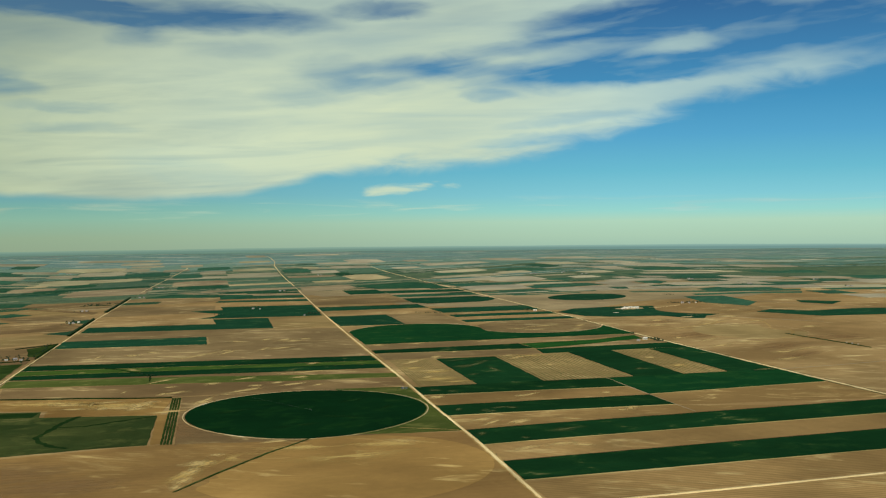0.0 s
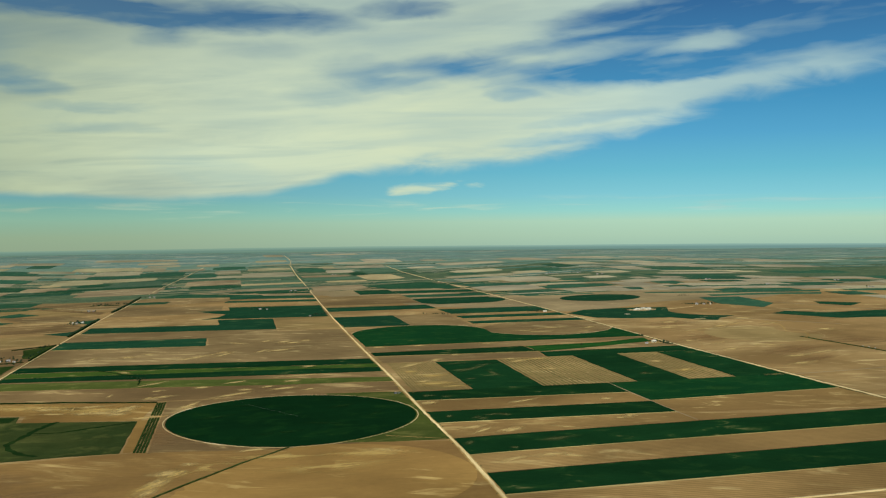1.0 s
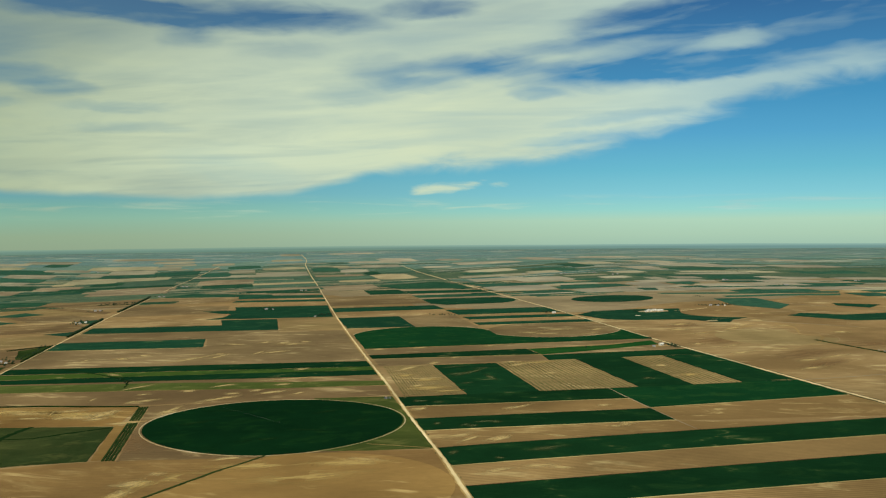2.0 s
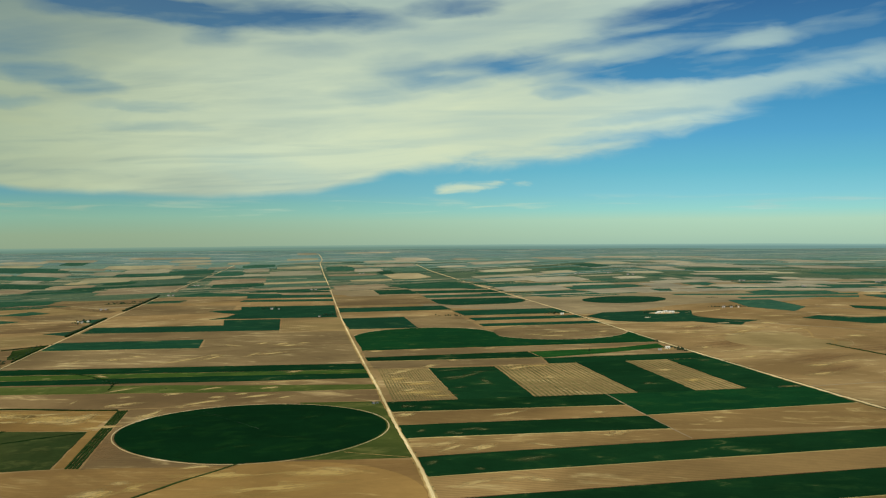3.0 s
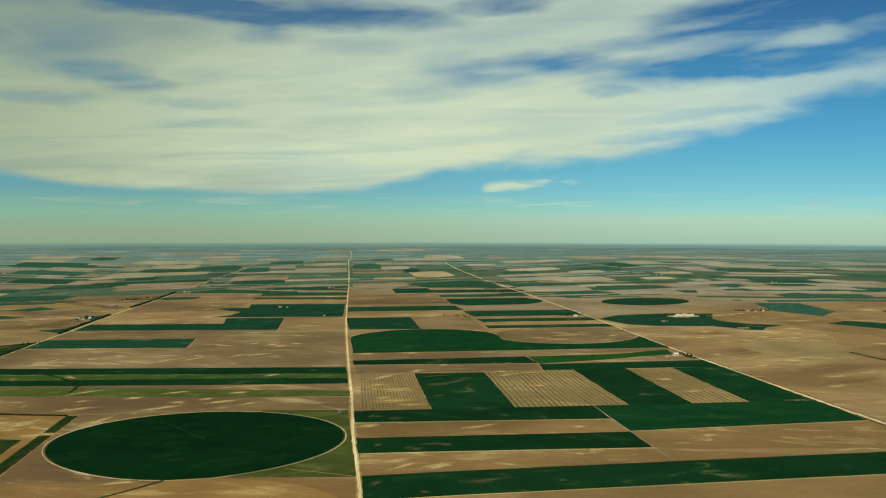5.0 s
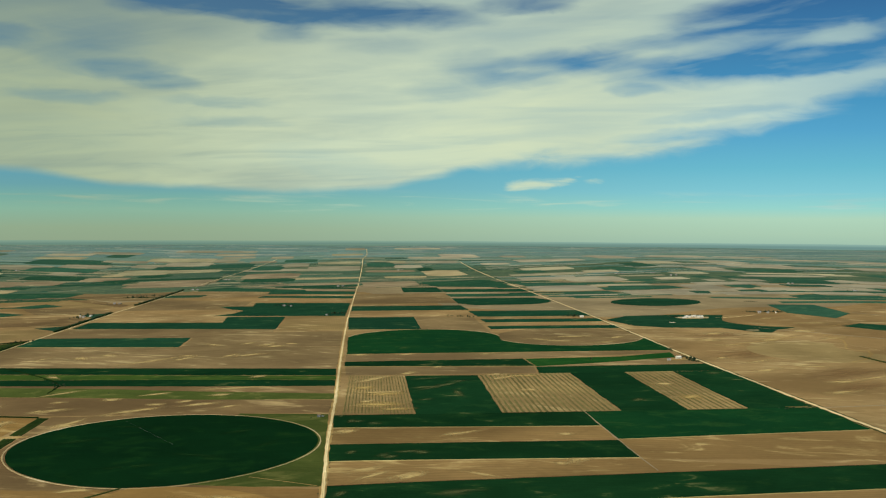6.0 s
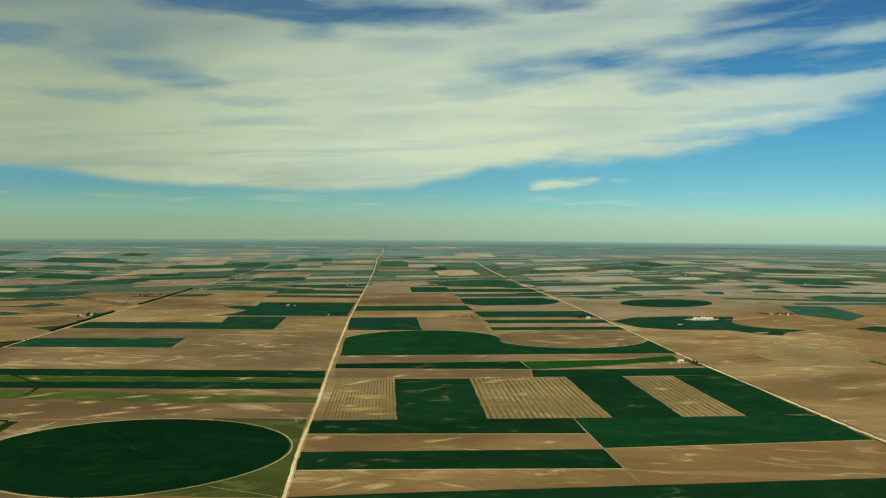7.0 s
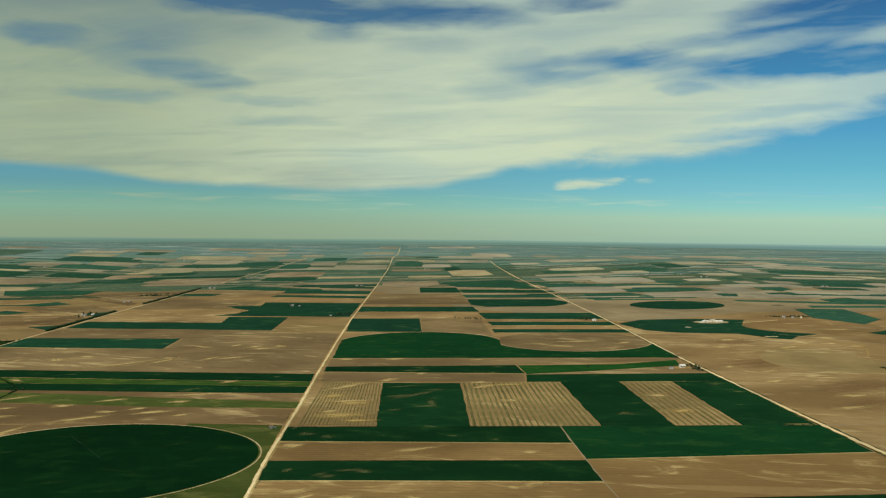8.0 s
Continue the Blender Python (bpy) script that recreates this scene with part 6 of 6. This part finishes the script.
metal_shed(-187, 1143, -15, 4, 3, 2.0, WHITE, ROOF_GREY, "small white outbuilding with a grey roof")
for i in range(14):
    tree(RNG.uniform(-232, -180), RNG.uniform(1118, 1200), RNG.uniform(0.4, 0.9), "small dark tree in a scrubby hollow", "hollow trees")
for i in range(13):
    y = 1170 + 130 * i / 12
    tree(at_y(LEFT, y) - 5.0 - RNG.uniform(0, 4) - (4 if y > 1260 else 0), y, RNG.uniform(0.45, 0.8), "low dark tree along the road verge", "verge trees")
for i in range(12):
    tree(-206 + 38 * i / 11, 1262 + 44 * i / 11, RNG.uniform(0.4, 0.7), "low dark tree on the edge of a green wedge", "verge trees")
for i in range(14):
    tree(-215 + RNG.uniform(-6, 6) + 30 * i / 13, 2040 - 15 * i / 13 + RNG.uniform(-5, 5), RNG.uniform(0.7, 1.1), "dark tree of a distant farm grove")
# rounded stubble field and wind-drawn crests on the open land
field("fallow_field", quad((664, 1439), (647, 1394), (646, 1355), (663, 1321), (693, 1303), (734, 1296), (770, 1322), (786, 1345), (785, 1378), (765, 1402), (727, 1425)), 0.13, STRAW, "golden-tan rounded stubble field on open land", "field", BARE, 1.5)
for crest in ([(554, 1145), (575, 1162), (595, 1171), (620, 1181), (640, 1194), (654, 1205)],
              [(691, 1218), (691, 1173), (674, 1132), (663, 1110), (669, 1097), (677, 1093), (666, 1067), (644, 1037), (626, 1025)],
              [(646, 1352), (663, 1319), (693, 1301), (734, 1294), (770, 1320)]):
    field("bare_crest", band(crest, 2.6), 0.2, VERGE, "thin pale crest of wind-blown earth", "bare patch", "wind-blown crests", 1.0, 6.0)
# weedy fence line on the open land
field("hedge", band([(649, 1056), (651, 1040), (655, 1010), (659, 975), (662, 945), (664, 922)], 2.4), 0.6, BUSH, "low dark weedy growth along an old fence line", "hedge", "", 0.5, 4.0)
for i in range(34):
    f = i / 33
    shrub(650 + 14 * f + RNG.uniform(-0.8, 0.8), 1052 - 128 * f + RNG.uniform(-1, 1), RNG.uniform(0.6, 1.3) * (1.5 - 0.7 * f), "dark scrubby bush along an old fence line", "fence-line bushes")
for x, y in ((661, 962), (663, 955), (664, 946)):
    metal_shed(x + 2, y, 20, 2.0, 1.5, 1.2, FADED, ROOF_GREY, "tiny faded shed on the fence line")
# scrubby yard at the corner of the green block
for i in range(12):
    shrub(470 + RNG.uniform(0, 24), 822 + RNG.uniform(-3, 3), RNG.uniform(0.7, 1.5), "dark scrub at a field corner", "corner scrub")
field("bare_patch", quad((476, 827), (493, 828), (494, 822), (484, 823)), 0.42, OLIVE, "weedy pale corner patch beside the road", "bare patch")
# pump station beside the long road
pump = anchor("pump_shed", 157.0, 822.0, 10, "small dark blue-grey pump shed beside the dirt road", "shed")
part("wall", shell(2.0, 1.6, 1.6, 1.95), BLUE, pump)
part("roof", gable(2.0, 1.6, 1.6, 1.95, 0.15, 0.06), TIMBER, pump)
part("door", boxes((-0.35, -0.86, 0, 0.35, -0.805, 1.3)), ROOF_GREY, pump, "grey metal door")
tank = anchor("fuel_tank", 159.6, 820.2, 0, "small dull steel tank on a stand", "tank")
part("drum", tube((-0.9, 0, 1.3), (0.9, 0, 1.3), 0.5, 0.5, 16), DULL_STEEL, tank)
for x in (-0.6, 0.6):
    for y in (-0.35, 0.35):
        part("leg", tube((x, y, -0.2), (x, y, 1.0), 0.06, 0.06, 6), STEEL, tank)
for x, y in ((154, 824), (155.5, 825), (152, 819)):
    shrub(x, y, 0.9)
# verge shrubs
for i in range(70):
    y = RNG.uniform(470, 1150)
    side = RNG.choice((-1, 1, 1))
    shrub(at_y(MID, y) + side * RNG.uniform(1.7, 2.6), y, RNG.uniform(0.3, 0.75))
# scrub in the grass strips
for x, y, s in ((-60, 985, 1.4), (-57, 983, 1.8), (118, 950, 1.2), (121, 951, 1.0), (-2, 930, 1.1)):
    shrub(x, y, s, "dark shrub at the edge of a crop strip", "field shrubs")
for i in range(9):
    tree(-216 + 7 * i + RNG.uniform(-2, 2), 2072 - 2 * i, RNG.uniform(0.8, 1.2), "dark bushy tree along a far field edge", "field-edge trees")
# distant farmsteads
for x, y, n in ((752, 2310, 8), (819, 2295, 7), (836, 2196, 7), (968, 1940, 6), (999, 1763, 8), (1137, 1650, 7), (1198, 1851, 8), (-208, 1882, 6), (-104, 2545, 8), (-130, 2222, 3), (682, 2376, 6), (157, 2196, 5), (-716, 3009, 9), (-412, 3371, 10), (308, 2844, 6)):
    for _ in range(n // 2):
        tree(x + RNG.uniform(-12, 12), y + RNG.uniform(-6, 6) + 6, RNG.uniform(0.6, 0.95), "dark tree of a distant farmstead", "distant farm trees")
    farmhouse(x + RNG.uniform(-5, 5), y - 4, RNG.uniform(-20, 20), 3.6, 2.8, 1.8, ROOF_GREY, FADED, "faded white farmhouse of a distant farmstead")
    metal_shed(x + 9, y - 2, RNG.uniform(-15, 15), 7, 4.5, 2.4, TIMBER, ROOF_GREY, "weathered timber barn of a distant farmstead")

# worn patches with shapes of their own
spot(-6, 1113, 64.1, 8.0, 48, SCOUR)
spot(-76, 1142, 11.6, 11.8, 127, SCOUR)
spot(23, 1147, 10.9, 9.9, 38, SCOUR)
spot(-56, 1162, 12.7, 12.4, 18, SCOUR)
spot(101, 1212, 18.2, 12.8, 22, SCOUR)
spot(72, 1242, 21.0, 6.9, 54, SCOUR)
spot(37, 1234, 22.9, 7.6, -48, SCOUR)
spot(81, 1145, 31.4, 8.3, 28, SCOUR)
spot(116, 1232, 11.0, 10.7, -7, SCOUR)
spot(-110, 1138, 24.1, 4.0, 76, SCOUR)
spot(-74, 1138, 11.5, 11.0, 52, SCOUR)
spot(23, 1126, 33.2, 6.7, 62, SCOUR)
spot(64, 1145, 29.0, 5.5, 62, SCOUR)
spot(93, 1229, 22.2, 8.9, 45, SCOUR)
spot(90, 946, 49.2, 6.0, 11, SCOUR)
spot(6, 903, 11.7, 8.6, 17, SCOUR)
spot(42, 880, 9.6, 7.3, 29, SCOUR)
spot(60, 891, 9.6, 6.6, 42, SCOUR)
spot(-28, 895, 9.1, 6.7, 23, SCOUR)
spot(37, 862, 13.9, 7.1, 29, SCOUR)
spot(94, 868, 14.0, 5.0, 43, SCOUR)
spot(-33, 861, 7.0, 4.6, 59, SCOUR)
spot(1, 819, 23.0, 5.0, 69, SCOUR)
spot(19, 840, 16.6, 6.9, 41, SCOUR)
spot(-1, 809, 14.6, 9.7, 33, SCOUR)
spot(29, 855, 30.9, 7.6, 38, SCOUR)
spot(74, 878, 24.3, 7.2, 28, SCOUR)
spot(-65, 879, 13.9, 2.2, 79, SCOUR)
spot(-25, 861, 21.7, 8.4, 30, SCOUR)
spot(-47, 810, 27.6, 8.0, 67, SCOUR)
spot(-76, 801, 7.9, 6.4, 58, SCOUR)
spot(-32, 771, 15.8, 6.3, -4, SCOUR)
spot(-85, 825, 17.6, 1.6, 88, SCOUR)
spot(6, 624, 9.4, 5.3, 41, SCOUR)
spot(43, 657, 17.3, 9.0, 32, SCOUR)
spot(-6, 603, 16.7, 9.8, 36, SCOUR)
spot(120, 633, 17.6, 5.3, -33, SCOUR)
spot(247, 765, 23.0, 4.3, 32, SCOUR)
spot(307, 755, 8.4, 6.4, 23, SCOUR)
spot(177, 775, 11.0, 4.7, 58, SCOUR)
spot(190, 668, 21.3, 3.8, 45, SCOUR)
spot(208, 667, 21.2, 4.9, 36, SCOUR)
spot(246, 662, 20.4, 3.6, -38, SCOUR)
spot(298, 686, 10.9, 7.0, 39, SCOUR)
spot(304, 697, 9.8, 4.0, 10, SCOUR)
spot(187, 585, 18.4, 5.6, 27, SCOUR)
spot(210, 590, 17.7, 7.9, 8, SCOUR)
spot(222, 584, 11.5, 4.8, -33, SCOUR)
spot(174, 776, 12.2, 7.7, 46, SCOUR)
spot(241, 763, 12.5, 5.8, 26, SCOUR)
spot(186, 679, 19.8, 6.2, 32, SCOUR)
spot(207, 662, 16.8, 5.5, 40, SCOUR)
spot(302, 691, 9.4, 7.6, 16, SCOUR)
spot(290, 683, 7.1, 5.3, 6, SCOUR)
spot(187, 1130, 17.0, 11.3, -14, SCOUR)
spot(232, 1129, 20.7, 11.2, 15, SCOUR)
spot(308, 1120, 19.2, 8.0, 25, SCOUR)
spot(254, 1040, 11.9, 7.8, 38, SCOUR)
spot(228, 1008, 17.6, 8.1, 53, SCOUR)
spot(197, 977, 41.3, 8.4, 48, SCOUR)
spot(199, 913, 28.1, 7.2, 5, SCOUR)
spot(190, 876, 12.0, 5.4, 38, SCOUR)
spot(299, 993, 14.7, 15.8, 71, SCOUR)
spot(299, 970, 15.5, 9.7, 37, SCOUR)
spot(313, 913, 11.0, 11.9, 102, SCOUR)
spot(422, 928, 13.3, 12.1, 120, SCOUR)
spot(438, 1172, 37.1, 11.9, 20, SCOUR)
spot(479, 1199, 31.2, 12.7, 41, SCOUR)
spot(623, 1190, 30.6, 11.4, 34, SCOUR)
spot(554, 1195, 20.0, 16.4, 10, SCOUR)
spot(532, 990, 28.8, 10.1, 26, SCOUR)
spot(746, 1394, 48.2, 2.4, -94, SCOUR)
spot(685, 1256, 22.0, 17.9, 14, SCOUR)
spot(609, 1166, 19.2, 14.1, 28, SCOUR)
spot(715, 1112, 19.3, 13.8, 25, SCOUR)
spot(580, 1249, 23.5, 16.4, 22, SCOUR)
spot(568, 925, 24.4, 9.4, 19, SCOUR)
spot(102, 1002, 12.4, 8.3, 43, SCOUR)
spot(-66, 1017, 14.8, 5.9, -55, SCOUR)
spot(-17, 1034, 10.9, 7.6, 41, SCOUR)
spot(82, 915, 12.7, 6.8, 23, SCOUR)
spot(33, 922, 18.0, 5.1, 31, SCOUR)
spot(-37, 933, 27.4, 4.5, 47, SCOUR)
spot(181, 805, 7.9, 7.3, 32, THIN)
spot(193, 798, 7.8, 5.9, 33, THIN)
spot(178, 806, 9.1, 4.0, 67, THIN)
spot(198, 826, 5.5, 4.9, 35, THIN)
spot(172, 825, 9.4, 2.7, 72, THIN)
spot(199, 705, 7.8, 5.1, 21, THIN)
spot(217, 714, 7.1, 5.6, 6, THIN)
spot(195, 709, 8.3, 5.0, 45, THIN)
spot(209, 717, 10.9, 4.1, 18, THIN)
spot(178, 718, 7.1, 3.4, 61, THIN)
spot(172, 632, 9.3, 5.2, 52, THIN)
spot(229, 630, 18.8, 7.0, 19, THIN)
spot(195, 612, 4.1, 4.1, 11, THIN)
spot(231, 996, 23.1, 5.6, 66, THIN)
spot(246, 937, 36.7, 6.7, 46, THIN)
spot(235, 933, 18.1, 6.8, 27, THIN)
spot(278, 995, 14.9, 6.6, 43, THIN)
spot(384, 864, 10.1, 5.7, 47, THIN)
spot(480, 976, 10.3, 7.0, 39, THIN)
spot(-100, 832, 30.0, 12.0, -14, GILT)
spot(-62, 815, 24.0, 11.0, -10, GILT)
spot(-72, 830, 20.0, 7.0, 10, SCOUR)
spot(-110, 838, 18.0, 7.0, -20, SCOUR)
spot(-50, 792, 13.0, 8.0, 30, SCOUR)
spot(-95, 806, 15.0, 6.0, -10, SCOUR)
spot(545, 880, 30.0, 9.0, 24, SCOUR)
spot(600, 1060, 28.0, 10.0, 18, SCOUR)
spot(520, 1065, 16.0, 9.0, 40, SCOUR)
spot(580, 1005, 26.0, 8.0, -12, SCOUR)
spot(690, 1190, 26.0, 10.0, 20, SCOUR)
spot(-12, 560, 15.0, 6.5, 62, SCOUR)
spot(-8, 582, 16.0, 7.0, 66, SCOUR)
spot(-3, 602, 14.0, 8.0, 50, SCOUR)
spot(-16, 545, 9.0, 5.0, 70, SCOUR)
spot(560, 1090, 62.0, 34.0, 20, RUDDY, "dull red-brown swell of bare land beside the road")
spot(590, 965, 60.0, 30.0, 30, RUDDY, "dull red-brown swell of bare land beside the road")
spot(585, 1235, 50.0, 30.0, 15, RUDDY, "dull red-brown swell of bare land beside the road")
spot(690, 1010, 46.0, 34.0, 10, RUDDY, "dull red-brown swell of bare land by an old fence")
spot(-66, 812, 42.0, 20.0, -12, GILT)
spot(-120, 838, 40.0, 16.0, -14, GILT)
spot(-48, 815, 20.0, 14.0, 30, SCOUR)
spot(-64, 800, 26.0, 10.0, -10, SCOUR)
spot(-104, 828, 24.0, 9.0, -16, SCOUR)
spot(-16, 705, 20.0, 46.0, 4, RUDDY, "dull ruddy bare ground round the pivot field")
spot(-12, 570, 24.0, 10.0, 64, GILT)
spot(0, 600, 20.0, 10.0, 58, GILT)
for x, y, s in ((-48.5, 970.2, 1.8), (-45.5, 972.2, 1.5), (-51.5, 974.2, 1.6), (-43.5, 967.2, 1.2), (-50.5, 964.2, 1.3), (-47.5, 977.2, 1.4)):
    shrub(x, y, s, "dark shrub beside a weedy watercourse", "watercourse shrubs")
spot(400, 1210, 34.0, 7.0, -16, SCOUR)
spot(446, 1196, 30.0, 7.0, 22, SCOUR)
spot(420, 1245, 40.0, 8.0, 6, SCOUR)
spot(380, 1228, 24.0, 7.0, -30, SCOUR)
spot(465, 1232, 22.0, 8.0, 46, SCOUR)
spot(305, 975, 16.0, 9.0, 20, SCOUR)
spot(570, 900, 44.0, 16.0, 28, RUDDY, "dull red-brown swell of bare land beside the road")
spot(640, 1130, 44.0, 14.0, -10, RUDDY, "dull red-brown swell of bare land beside the road")
spot(545, 1040, 34.0, 5.0, 32, SCOUR)
spot(615, 1100, 40.0, 5.0, 12, SCOUR)
spot(560, 1150, 34.0, 6.0, -14, SCOUR)
spot(640, 1210, 40.0, 6.0, 16, SCOUR)
spot(600, 940, 36.0, 4.5, 22, SCOUR)
spot(730, 1330, 40.0, 8.0, -8, SCOUR)
spot(700, 1390, 30.0, 7.0, 14, SCOUR)
for x, y, a, b, turn in ((20, 760, 22, 6, 30), (95, 720, 26, 5, -20), (60, 700, 24, 6, 12), (110, 780, 18, 6, 40), (40, 800, 26, 5, -8), (130, 745, 14, 5, 60)):
    spot(x, y, a, b, turn, FAINT)
for x, y, a, b, turn in ((60, 636, 44, 13, 0), (110, 628, 34, 14, -12), (20, 615, 30, 14, 20), (85, 600, 50, 18, 4)):
    spot(x, y, a, b, turn, GILT)
for x, y, a, b, turn in ((196, 862, 24, 14, 0), (202, 905, 20, 12, 5), (188, 935, 12, 12, 0), (208, 845, 18, 7, 4), (320, 980, 30, 7, 6), (425, 870, 14, 12, 30)):
    spot(x, y, a, b, turn, GILT)
for x, y, a, b, turn in ((240, 975, 20, 4, 10), (262, 960, 16, 4, 16), (258, 905, 5, 24, 4), (232, 880, 10, 5, 30)):
    spot(x, y, a, b, turn, THIN)
field("crop_field", quad((-176, 802), (-119, 797), (-121, 778), (-176, 778)), 0.42, DRAW, "dark green corner of pasture beside stubble", "field", "green wedges")
# a large fallow disc, faintly olive, on the open land
field("fallow_circle", arc(625, 1096, 62, 74, 0, 355, 70), 0.1, OLD_DISC, "round olive-tan fallow disc on open land", "field", BARE, 1.0)
track(arc(625, 1096, 63.5, 75.5, -60, 120, 60), 0.5, "thin pale rim along an old fallow disc", SAND, 0.14)
track([(126, 672), (143, 661), (161, 649)], 0.55, "faint pale track across a grass corner", VERGE, 0.34)
for x, y, a, b, turn in ((-118, 596, 56, 38, 4), (-75, 560, 44, 26, 10), (-140, 545, 40, 26, -6)):
    spot(x, y, a, b, turn, RUDDY, "dull red-brown swell of bare land beside pasture")
